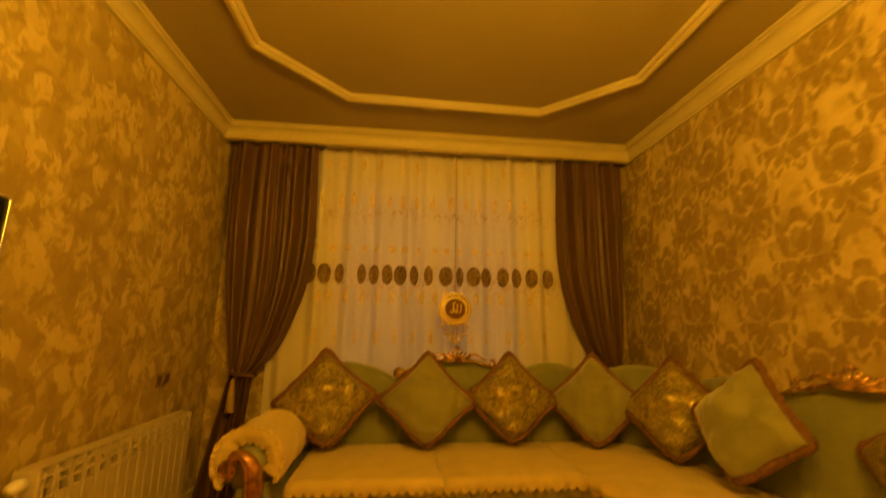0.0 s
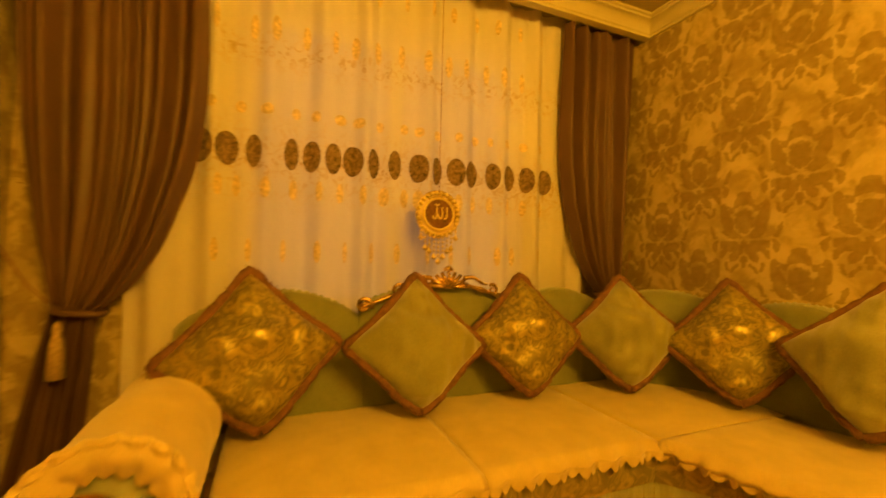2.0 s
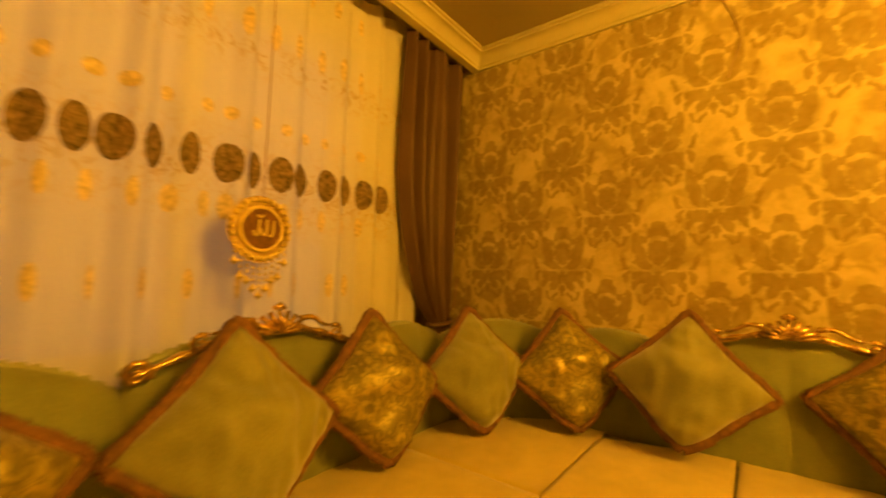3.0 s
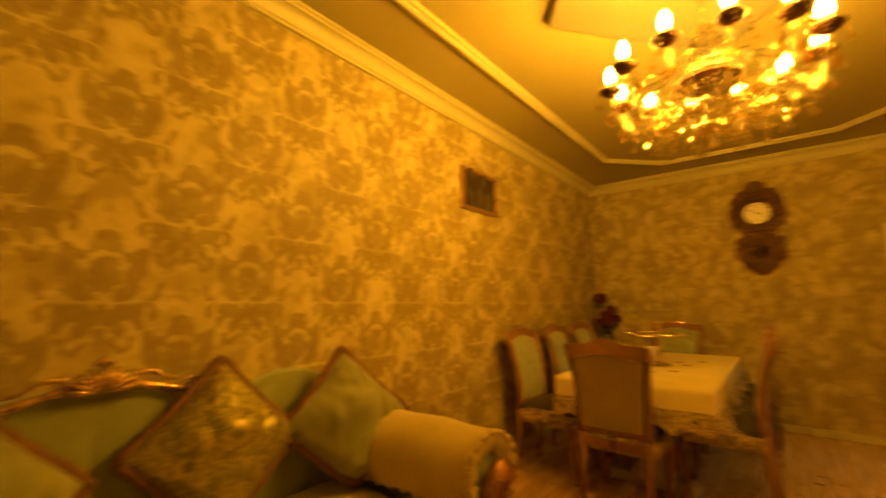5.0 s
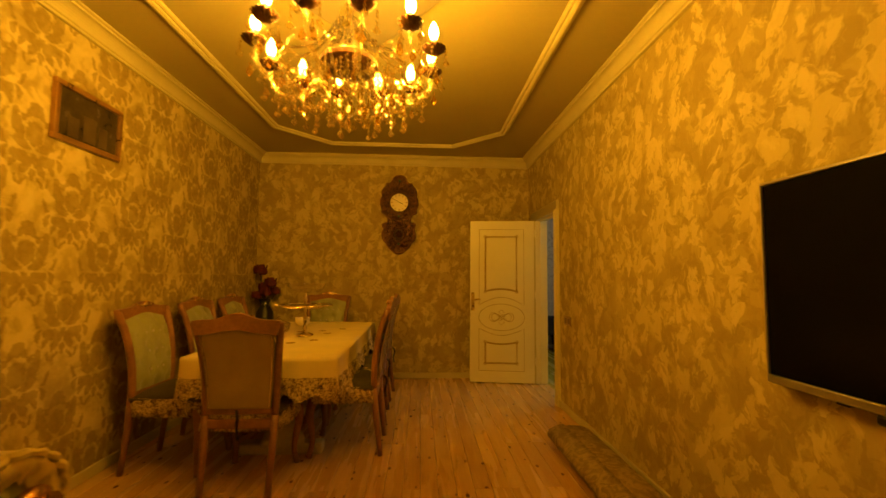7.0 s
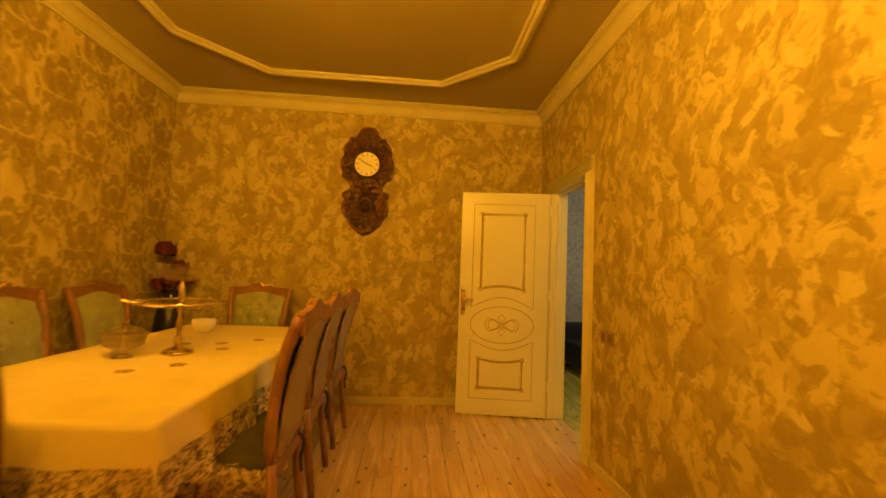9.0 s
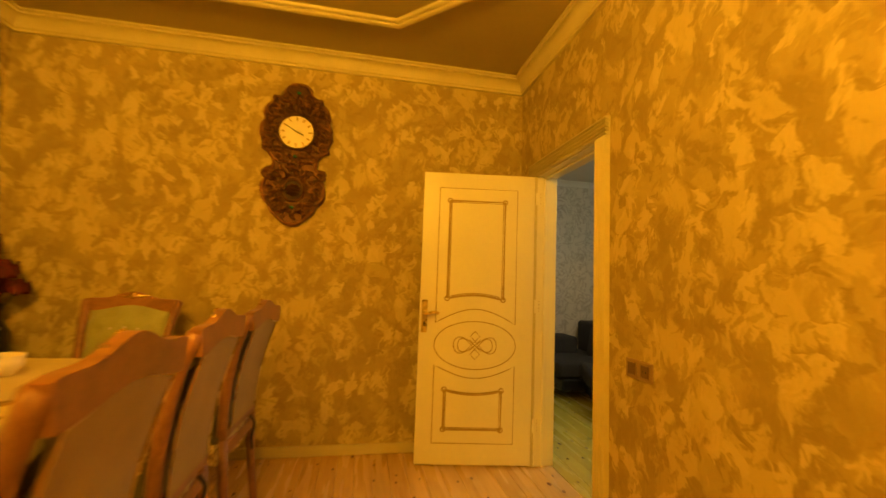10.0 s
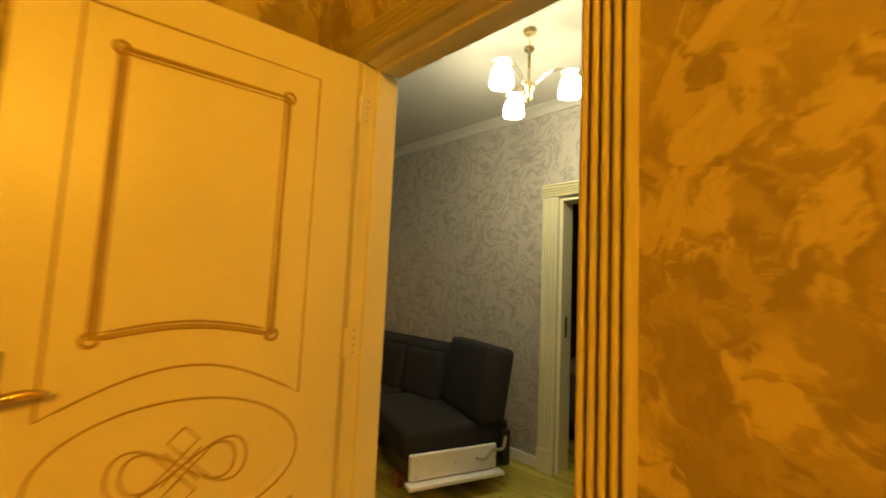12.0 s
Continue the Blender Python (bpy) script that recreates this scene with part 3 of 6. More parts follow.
# ---- doorway, casing and door ----
def fluted(width, thick, beads):
    """Cross-section of a reeded casing: (across, out)."""
    pts = [(0, 0), (0, thick * 0.6)]
    w = width / beads
    for i in range(beads):
        for k in range(0, 7):
            a = math.pi * k / 6
            pts.append((i * w + w * (0.5 - 0.36 * math.cos(a)), thick * (0.62 + 0.38 * math.sin(a))))
        pts += [(i * w + w * 0.88, thick * 0.26), (i * w + w * 1.12, thick * 0.26)] if i < beads - 1 else []
    pts += [(width, 0)]
    return pts


def extrude(section, place, length):
    """Draws a section (a, b) along length; place(a, b, t) gives the point."""
    bm = bmesh.new()
    e0 = [bm.verts.new(place(a, b, 0.0)) for a, b in section]
    e1 = [bm.verts.new(place(a, b, length)) for a, b in section]
    n = len(section)
    bm.faces.new(e0)
    bm.faces.new(e1[::-1])
    for i in range(n):
        bm.faces.new((e0[i], e1[i], e1[(i + 1) % n], e0[(i + 1) % n]))
    bmesh.ops.recalc_face_normals(bm, faces=bm.faces)
    return bm


CW = 0.103
frame_1 = tagged(thing("door_frame", "cream reeded door casing with white lining", "door frame"), kind="structure")
sec = fluted(CW, 0.032, 5)
part("casing", extrude(sec, lambda a, b, t: (b, DY1 + 0.002 + a, t), DZ + 0.002), M_PLASTER, frame_1)
part("casing", extrude(sec, lambda a, b, t: (b, DY0 - 0.002 - a, t), DZ + 0.002), M_PLASTER, frame_1)
part("casing_head", extrude(sec, lambda a, b, t: (b, DY0 - 0.002 - CW + t, DZ + 0.004 + a), DY1 - DY0 + 0.004 + 2 * CW), M_PLASTER, frame_1)
part("lining", boxed(-TH - 0.01, DY0 - 0.028, 0, -0.001, DY0, DZ, bevel=0.003), M_WHITE, frame_1)
part("lining", boxed(-TH - 0.01, DY1, 0, -0.001, DY1 + 0.028, DZ, bevel=0.003), M_WHITE, frame_1)
part("lining", boxed(-TH - 0.01, DY0 + 0.001, DZ, -0.001, DY1 - 0.001, DZ + 0.028, bevel=0.003), M_WHITE, frame_1)
part("stop", boxed(-0.075, DY0 + 0.001, 0, -0.05, DY0 + 0.013, DZ - 0.001, bevel=0.003), M_WHITE, frame_1)
part("stop", boxed(-0.075, DY0 + 0.014, DZ - 0.014, -0.05, DY1 - 0.001, DZ - 0.001, bevel=0.003), M_WHITE, frame_1)
for z in (0.23, 1.05, 1.82):
    part("hinge", lathe([(0.0, 0), (0.006, 0.004), (0.006, 0.09), (0.0, 0.095)], 8, at=(0.008, DY0 + 0.004, z)), M_WHITE, frame_1)
    for dz in (0.012, 0.034, 0.058, 0.082):
        part("screw", boxed(-0.026, DY0 + 0.001, z + dz, -0.021, DY0 + 0.0025, z + dz + 0.005), M_GROOVE, frame_1)

DW, DH = 0.80, 2.02
door = tagged(thing("door_1", "open cream lacquered door with carved oval and panels", "door", m=pose(0.022, DY0 + 0.004, 0.008, 0, 0, -8.2)), kind="structure")
part("leaf", boxed(0, -0.04, 0, DW, 0, DH, bevel=0.003), M_WHITE, door)


def groove(name, pts, r, closed=True, mat=None):
    r = r * 1.15
    pts = [Vector((x, 0.0, z)) for x, z in pts]
    if closed:
        pts.append(pts[0])
    return part(name, tube(pts, r, 6), mat or M_GROOVE, door)


def arc_line(x0, x1, z, sag, n=14):
    return [(x0 + (x1 - x0) * k / n, z + sag * math.sin(math.pi * k / n)) for k in range(n + 1)]


groove("panel_line", [(0.685, 1.91), (0.126, 1.91)] + arc_line(0.126, 0.685, 0.955, 0.10), 0.0028)
groove("panel_bead", [(0.61, 1.82), (0.214, 1.82)] + arc_line(0.214, 0.61, 1.125, 0.028), 0.0065)
groove("panel_line", [(0.598, 1.808), (0.226, 1.808)] + arc_line(0.226, 0.598, 1.14, 0.026), 0.003)
groove("panel_line", [(0.685, 0.143), (0.126, 0.143)] + arc_line(0.126, 0.685, 0.665, -0.085), 0.0028)
groove("panel_bead", [(0.61, 0.235), (0.214, 0.235)] + arc_line(0.214, 0.61, 0.50, -0.025), 0.0065)
groove("panel_line", [(0.598, 0.247), (0.226, 0.247)] + arc_line(0.226, 0.598, 0.488, -0.023), 0.003)
groove("oval_line", [(0.405 + 0.285 * math.cos(a), 0.805 + 0.165 * math.sin(a)) for a in [2 * math.pi * k / 40 for k in range(40)]], 0.0028)
groove("oval_bead", [(0.405 + 0.262 * math.cos(a), 0.805 + 0.145 * math.sin(a)) for a in [2 * math.pi * k / 40 for k in range(40)]], 0.0015, mat=M_WHITE)
for cx, cz in ((0.61, 1.82), (0.214, 1.82), (0.61, 1.125), (0.214, 1.125), (0.61, 0.50), (0.214, 0.50), (0.61, 0.235), (0.214, 0.235)):
    groove("corner_knot", [(cx + 0.016 * math.cos(a), cz + 0.016 * math.sin(a)) for a in [2 * math.pi * k / 10 for k in range(10)]], 0.004)
for s in (0.150, 0.122):
    groove("knot_loop", [(0.405 + s * math.sin(a), 0.805 + s * 0.37 * math.sin(2 * a)) for a in [2 * math.pi * k / 48 for k in range(48)]], 0.0026)
for q in (-0.026, 0.0, 0.026):
    groove("knot_strand", [(0.405 + q - 0.04, 0.805 - 0.04), (0.405 + q + 0.04, 0.805 + 0.04)], 0.002, False)
    groove("knot_strand", [(0.405 + q - 0.04, 0.805 + 0.04), (0.405 + q + 0.04, 0.805 - 0.04)], 0.002, False)
for dz in (0.062, -0.062):
    groove("knot_diamond", [(0.405, 0.805 + dz + 0.034), (0.439, 0.805 + dz), (0.405, 0.805 + dz - 0.034), (0.371, 0.805 + dz)], 0.0026)
handle = part("handle_plate", boxed(DW - 0.056, 0.0, 0.885, DW - 0.016, 0.009, 1.11, bevel=0.0075, seg=3), M_OLDBRASS, door, "aged brass handle plate")
part("lever", tube(spline([(DW - 0.035, 0.006, 1.02), (DW - 0.035, 0.045, 1.02), (DW - 0.06, 0.056, 1.022), (DW - 0.11, 0.055, 1.03), (DW - 0.135, 0.052, 1.022)], 5), [0.014] * 6 + [0.011] * 9 + [0.009] * 6, 8), M_OLDBRASS, handle, smooth=True)
part("rosette", lathe([(0.0, 0.0), (0.019, 0.0), (0.017, 0.006), (0.0, 0.008)], 16, m=Matrix.Translation((DW - 0.036, 0.0085, 1.02)) @ Matrix.Rotation(-math.pi / 2, 4, "X")), M_OLDBRASS, handle)
part("keyhole", boxed(DW - 0.040, 0.009, 0.93, DW - 0.031, 0.011, 0.962), M_BLACK, handle)


# ---- chandelier ----
def gem(bm, p, r, h, seg=5):
    """A faceted drop hanging with its top at p."""
    x, y, z = p
    top = bm.verts.new((x, y, z))
    low = bm.verts.new((x, y, z - h))
    ring = [bm.verts.new((x + r * math.cos(2 * math.pi * k / seg), y + r * math.sin(2 * math.pi * k / seg), z - h * 0.62)) for k in range(seg)]
    for k in range(seg):
        j = (k + 1) % seg
        bm.faces.new((top, ring[k], ring[j]))
        bm.faces.new((low, ring[j], ring[k]))
    return bm


def strand(bm, p, n, size):
    """A hanging chain of small beads that ends in a drop."""
    x, y, z = p
    for k in range(n):
        gem(bm, (x, y, z - k * size * 1.9), size * 0.75, size * 1.9, 4)
    gem(bm, (x, y, z - n * size * 1.9), size * 1.5, size * 3.6, 6)
    bmesh.ops.remove_doubles(bm, verts=bm.verts, dist=0.0004)
    return bm


cx, cy = CH
chandelier = thing("chandelier", "crystal chandelier with twelve lit candle bulbs and dark cups", "chandelier", m=Matrix.Translation((cx, cy, 0)))
zt = H - 0.061
part("canopy", lathe([(0.0, zt), (0.065, zt), (0.06, zt - 0.02), (0.03, zt - 0.045), (0.008, zt - 0.055), (0.0, zt - 0.055)], 20), M_BRASS, chandelier, smooth=True)
part("rod", tube([(0, 0, zt - 0.05), (0, 0, 2.45)], 0.006, 8), M_BRASS, chandelier)
part("column", lathe([(0.0, 2.62), (0.012, 2.60), (0.035, 2.56), (0.05, 2.50), (0.028, 2.44), (0.022, 2.40), (0.055, 2.35), (0.06, 2.31), (0.03, 2.27), (0.03, 2.20), (0.045, 2.16), (0.02, 2.12), (0.0, 2.10)], 16), M_CLEAR, chandelier, "cut glass column", smooth=True)
part("hub", lathe([(0.0, 2.29), (0.10, 2.286), (0.128, 2.272), (0.13, 2.252), (0.112, 2.236), (0.085, 2.228), (0.0, 2.22)], 28), M_DARKWOOD, chandelier, "dark bronze hub plate", smooth=False)
rng = random.Random(3)
for k in range(12):
    a = 2 * math.pi * (k + 0.55) / 12
    c, s = math.cos(a), math.sin(a)
    P = lambda r, z, c=c, s=s: (r * c, r * s, z)
    arm = part("arm", tube(spline([P(0.10, 2.235), P(0.17, 2.17), P(0.26, 2.13), P(0.345, 2.16), P(0.385, 2.225), P(0.39, 2.27)], 6), [0.013 - 0.00015 * i for i in range(31)], 7), M_ARMGLASS, chandelier, "amber glass arm", smooth=True)
    part("scroll", tube(spline([P(0.16, 2.18), P(0.20, 2.25), P(0.27, 2.27), P(0.30, 2.22), P(0.26, 2.20)], 5), 0.006, 6), M_ARMGLASS, arm, smooth=True)
    part("cup", lathe([(0.0, 2.268), (0.018, 2.27), (0.038, 2.286), (0.052, 2.300), (0.048, 2.304), (0.02, 2.285), (0.0, 2.283)], 56, at=(0.39 * c, 0.39 * s, 0), wave=0.075, waves=14), M_DARKWOOD, arm, "dark scalloped candle cup", smooth=True)
    part("candle", lathe([(0.0, 2.284), (0.013, 2.284), (0.013, 2.336), (0.0, 2.336)], 10, at=(0.39 * c, 0.39 * s, 0)), M_DIAL, arm)
    part("bulb", lathe([(0.0, 2.337), (0.014, 2.342), (0.021, 2.362), (0.019, 2.387), (0.009, 2.412), (0.0, 2.424)], 10, at=(0.39 * c, 0.39 * s, 0)), M_BULB, arm, "lit candle bulb", smooth=True)
    drop = lambda p, n, size, arm=arm: part("crystal_strand", strand(bmesh.new(), p, n, size), M_CRYSTAL, arm)
    for d in range(4):
        drop((0.39 * c + 0.055 * math.cos(a + d * 1.6), 0.39 * s + 0.055 * math.sin(a + d * 1.6), 2.29), 2 + d % 2, 0.011)
    drop(P(0.26, 2.118), 4, 0.011)
    for r, z, size in ((0.33, 2.255, 0.019), (0.405, 2.20, 0.016), (0.20, 2.16, 0.017)):
        part("amber_drop", gem(gem(bmesh.new(), P(r, z), 0.005, 0.014, 4), P(r, z - 0.012), size, size * 3.4, 6), M_AMBER, arm, "amber leaf drop")
    drop(P(0.345, 2.148), 3, 0.012)
for ring, (r, n, z, ln) in enumerate(((0.11, 16, 2.225, 6), (0.17, 22, 2.20, 6), (0.06, 9, 2.21, 8), (0.25, 26, 2.17, 5), (0.31, 24, 2.15, 3))):
    for k in range(n):
        a = 2 * math.pi * k / n + ring * 0.3
        part("bead_strand", strand(bmesh.new(), (r * math.cos(a), r * math.sin(a), z), ln - (k % 2), 0.0095 + 0.001 * (ring % 3)), M_CRYSTAL, chandelier)
for n, r, z in ((12, 0.075, 2.40), (16, 0.20, 2.34)):
    for k in range(n):
        a = 2 * math.pi * k / n
        part("crystal_swag", tube(spline([(0.05 * math.cos(a), 0.05 * math.sin(a), 2.46), (r * 0.7 * math.cos(a + 0.1), r * 0.7 * math.sin(a + 0.1), z - 0.02), (r * 1.3 * math.cos(a + 0.2), r * 1.3 * math.sin(a + 0.2), z - 0.09)], 3), 0.007, 4), M_CLEAR, chandelier)
part("bottom_ball", gem(gem(bmesh.new(), (0, 0, 2.11), 0.035, 0.09, 8), (0, 0, 2.02), 0.022, 0.07, 8), M_CRYSTAL, chandelier)

# ---- dining table ----
TX0, TX1, TY0, TY1, TZ = 1.98, 2.93, 0.64, 2.72, 0.79
table = thing("dining_table", "long dining table with carved cream pedestals under a cloth", "table", m=Matrix.Translation(((TX0 + TX1) / 2, (TY0 + TY1) / 2, 0)))
hx, hy = (TX1 - TX0) / 2, (TY1 - TY0) / 2
part("tabletop", boxed(-hx + 0.01, -hy + 0.01, TZ - 0.045, hx - 0.01, hy - 0.01, TZ - 0.006, bevel=0.01, seg=2), M_WOOD, table)
for sy in (-1, 1):
    part("pedestal", lathe([(0.0, 0.08), (0.16, 0.08), (0.13, 0.14), (0.08, 0.22), (0.13, 0.36), (0.14, 0.46), (0.07, 0.58), (0.12, 0.70), (0.15, TZ - 0.046), (0.0, TZ - 0.046)], 14, at=(0, sy * hy * 0.52, 0)), M_PLASTER, table, "turned cream pedestal", smooth=True)
    part("foot", boxed(-0.3, sy * hy * 0.52 - 0.06, 0.0, 0.3, sy * hy * 0.52 + 0.06, 0.08, bevel=0.02, seg=2), M_PLASTER, table)
part("stretcher", boxed(-0.04, -hy * 0.5, 0.12, 0.04, hy * 0.5, 0.18, bevel=0.01), M_PLASTER, table)


def cloth_point(s, t, drop, lift):
    """A point of the cloth: s and t run past the table's edges and hang there."""
    ox, oy = max(abs(s) - hx, 0.0), max(abs(t) - hy, 0.0)
    x, y = max(-hx, min(hx, s)), max(-hy, min(hy, t))
    o = math.hypot(ox, oy)
    z = TZ + lift
    if o > 0:
        around = (t if ox > oy else s)
        wave = math.sin(around * 17.0 + (1.3 if s > 0 else 0)) * 0.6 + math.sin(around * 31.0 + 2) * 0.4
        out = 0.018 + lift + min(o, drop) * (0.07 + 0.15 * wave * min(1.0, o * 4)) * (0.35 if ox * oy > 0 else 1.0)
        x += math.copysign(out * ox / o, s)
        y += math.copysign(out * oy / o, t)
        z -= max(0.0, o * (0.97 if ox * oy == 0 else 0.92) - 0.008)
    return Vector((x, y, z))


cloth = thing("tablecloth", "cream tablecloth with a wide gold lace border on the dining table", "tablecloth", m=Matrix.Translation(((TX0 + TX1) / 2, (TY0 + TY1) / 2, 0)))
D = 0.165


def cloth_sheet(d0, d1, nu, nv, lift, rim):
    ex, ey = hx + d1, hy + d1
    bm = bmesh.new()
    xs = [-ex + 2 * ex * i / nu for i in range(nu + 1)]
    ys = [-ey + 2 * ey * j / nv for j in range(nv + 1)]
    keep = {}
    for i, x in enumerate(xs):
        for j, y in enumerate(ys):
            keep[i, j] = bm.verts.new(cloth_point(x, y, d1, lift))
    for i in range(nu):
        for j in range(nv):
            mx, my = abs(xs[i] + xs[i + 1]) / 2 - hx, abs(ys[j] + ys[j + 1]) / 2 - hy
            o = max(mx, my, 0.0)
            if d0 <= o < d1 - rim * (0.5 + 0.5 * math.cos(34 * (xs[i] if my > mx else ys[j]))):
                bm.faces.new((keep[i, j], keep[i + 1, j], keep[i + 1, j + 1], keep[i, j + 1]))
    bmesh.ops.delete(bm, geom=[v for v in bm.verts if not v.link_faces], context="VERTS")
    return bm


part("cloth", cloth_sheet(-9, D, 72, 130, 0.0, 0.0), M_CREAM, cloth, smooth=True)
part("lace_border", cloth_sheet(D - 0.03, 0.285, 120, 220, 0.004, 0.035), M_LACEGOLD, cloth, "wide gold and dark brown lace border", smooth=True)


# ---- dining chairs ----
def make_chair(m):
    """Facing +y; the back stands at y = 0."""
    ch = thing("dining_chair", "carved walnut dining chair with tufted sage green velvet back", "chair", "chairs round the dining table", m)
    for sx in (-1, 1):
        part("back_leg", tube([(sx * 0.205, -0.035, 0.0), (sx * 0.21, 0.0, 0.25), (sx * 0.215, 0.02, 0.46)], [0.019, 0.023, 0.026], 8), M_WOOD, ch, smooth=True)
        part("back_post", tube(spline([(sx * 0.215, 0.02, 0.46), (sx * 0.222, 0.015, 0.65), (sx * 0.24, -0.02, 0.85), (sx * 0.262, -0.075, 1.0)], 4), [0.024] * 13, 8), M_WOOD, ch, smooth=True)
        part("front_leg", tube(spline([(sx * 0.215, 0.45, 0.40), (sx * 0.235, 0.475, 0.30), (sx * 0.21, 0.455, 0.12), (sx * 0.225, 0.475, 0.0)], 4), [0.034, 0.034, 0.036, 0.034, 0.032, 0.029, 0.026, 0.023, 0.021, 0.02, 0.02, 0.022, 0.024], 8), M_WOOD, ch, smooth=True)
    part("seat_frame", boxed(-0.235, 0.0, 0.38, 0.235, 0.48, 0.44, bevel=0.012, seg=2), M_WOOD, ch)
    part("seat", sheet(lambda u, v: Vector((-0.245 + 0.49 * u, 0.03 + 0.46 * v, 0.445 + 0.055 * (1 - (2 * u - 1) ** 4) * (1 - (2 * v - 1) ** 4))), 12, 12, -0.03), M_SEATDARK, ch, smooth=True)

    def frill(u, v):
        a = 2 * math.pi * u
        r = 1 + 0.04 * math.sin(26 * a) * v
        x, y = math.cos(a), math.sin(a)
        k = 1 / max(abs(x), abs(y)) ** 0.75
        return Vector((0.262 * x * k * r, 0.26 + 0.25 * y * k * r, 0.475 - 0.11 * v))
    part("seat_frill", sheet(frill, 104, 3, 0.003), M_LACEGOLD, ch, "gold and black lace frill of the seat cover", smooth=True)

    def back(u, v):
        x = (-1 + 2 * u) * (0.195 + 0.035 * v)
        y = 0.012 - 0.085 * v * v
        return x, y, 0.50 + v * (0.445 + 0.035 * math.cos((2 * u - 1) * 1.5) ** 2)

    def tuft(u, v):
        x, y, z = back(u, v)
        d = 0.030 * (1 - (2 * u - 1) ** 6) * (1 - (2 * v - 1) ** 8)
        d -= 0.024 * max(0.0, math.cos(u * 6 * math.pi) * math.cos((v * 6 + 0.5) * math.pi)) ** 2
        return Vector((x, y + 0.012 + d, z))
    part("backrest", sheet(tuft, 24, 24), M_CHAIRGREEN, ch, "deep buttoned sage green velvet", smooth=True)
    part("back_panel", sheet(lambda u, v: Vector(back(u, v)) + Vector((0, -0.018 - 0.006 * (1 - (2 * u - 1) ** 6) * (1 - (2 * v - 1) ** 8), 0)), 10, 10), M_TAN, ch, "plain tan fabric back", smooth=True)
    part("nail_trim", tube([Vector(back(u, v)) + Vector((0, -0.022, 0)) for u, v in [(0.03, 0.02 + 0.1 * k) for k in range(10)] + [(0.03 + 0.094 * k, 0.965) for k in range(11)] + [(0.97, 0.92 - 0.1 * k) for k in range(10)]], 0.0035, 5), M_BRASS, ch)
    crest = []
    n = 40
    for k in range(n + 1):
        u = -1 + 2 * k / n
        crest.append((u * 0.268, 1.0 + 0.045 * math.cos(u * math.pi * 0.5) + 0.010 * math.cos(u * math.pi * 2.0)))
    low = [(x * 0.93, 0.93 + 0.03 * math.cos(x / 0.268 * 1.5) ** 2) for x, z in crest]
    part("crest_rail", prism(crest + low[::-1], 0.034, m=Matrix.Translation((0, -0.095, 0))), M_WOOD, ch, "scalloped carved crest rail")
    part("crest_shell", gem(tube(spline([(-0.09, -0.07, 1.035), (-0.03, -0.058, 1.03), (0, -0.056, 1.05), (0.03, -0.058, 1.03), (0.09, -0.07, 1.035)], 4), 0.009, 6), (0, -0.06, 1.06), 0.02, 0.05, 6), M_GOLD, ch)
    part("bottom_rail", boxed(-0.2, -0.004, 0.465, 0.2, 0.026, 0.505, bevel=0.006), M_WOOD, ch)
    for i, (u, v) in enumerate([(u, v) for v in (0.25, 0.5, 0.75) for u in (0.33, 0.5, 0.67)]):
        x, y, z = back(u, v)
        part("button", lathe([(0.0, 0), (0.010, 0.001), (0.007, 0.007), (0.0, 0.009)], 6, m=Matrix.Translation((x, y + 0.036, z)) @ Matrix.Rotation(-math.pi / 2, 4, "X")), M_ALU, ch, "crystal button")
    part("cover_tie", tube(spline([(0.0, -0.04, 0.5), (0.015, -0.06, 0.46), (0.01, -0.05, 0.40), (0.02, -0.055, 0.34)], 3), 0.008, 5), M_BLACK, ch, "dark ribbon of the seat cover")
    return ch


M_TAN = plain("tan_back_fabric", (0.36, 0.265, 0.105), 0.75, vary=0.1, bump=0.3, fine=180.0)
TALL = Matrix.Scale(1.03, 4, (0, 0, 1))
chair = make_chair(pose(2.515, 2.86, 0, 0, 0, 180) @ Matrix.Scale(0.95, 4, (1, 0, 0)) @ TALL)
for y in (2.36, 1.66, 0.98):
    copy_thing(chair, pose(3.345, y, 0, 0, 0, 90 + rng.uniform(-3, 3)) @ TALL)
for x, y in ((1.76, 2.08), (1.785, 1.42), (1.78, 0.76)):
    copy_thing(chair, pose(x, y + 0.03, 0, 0, 0, -90 + rng.uniform(-3, 3)) @ TALL)
copy_thing(chair, pose(2.56, 0.36, 0, 0, 0, 0) @ TALL)

# ---- corner sofa ----
SO = Vector((2.5, 6.3, 0))
TO_SOFA = Matrix.Translation(-SO)
sofa = thing("corner_sofa", "green velvet corner sofa with gilded carved frame", "sofa", m=Matrix.Translation(SO))


def sp(name, bm, mat, label="", smooth=True, parent=None):
    ob = part(name, bm, mat, parent or sofa, label, smooth)
    if parent is None:
        ob.matrix_basis = TO_SOFA
    return ob


FRONT = [Vector((0.93, 6.03, 0)), Vector((2.53, 6.03, 0)), Vector((2.70, 5.80, 0)), Vector((2.70, 4.24, 0))]


def run(line, steps):
    """Even points along a line with the outward normal (to the walker's side)."""
    seg = [(b - a).length for a, b in zip(line, line[1:])]
    total, out = sum(seg), []
    for i in range(steps + 1):
        s = min(total * i / steps, total - 1e-6)
        for (a, b), l in zip(zip(line, line[1:]), seg):
            if s <= l:
                d = (b - a).normalized()
                out.append((a + d * s, Vector((d.y, -d.x, 0)), total * i / steps))
                break
            s -= l
    return out


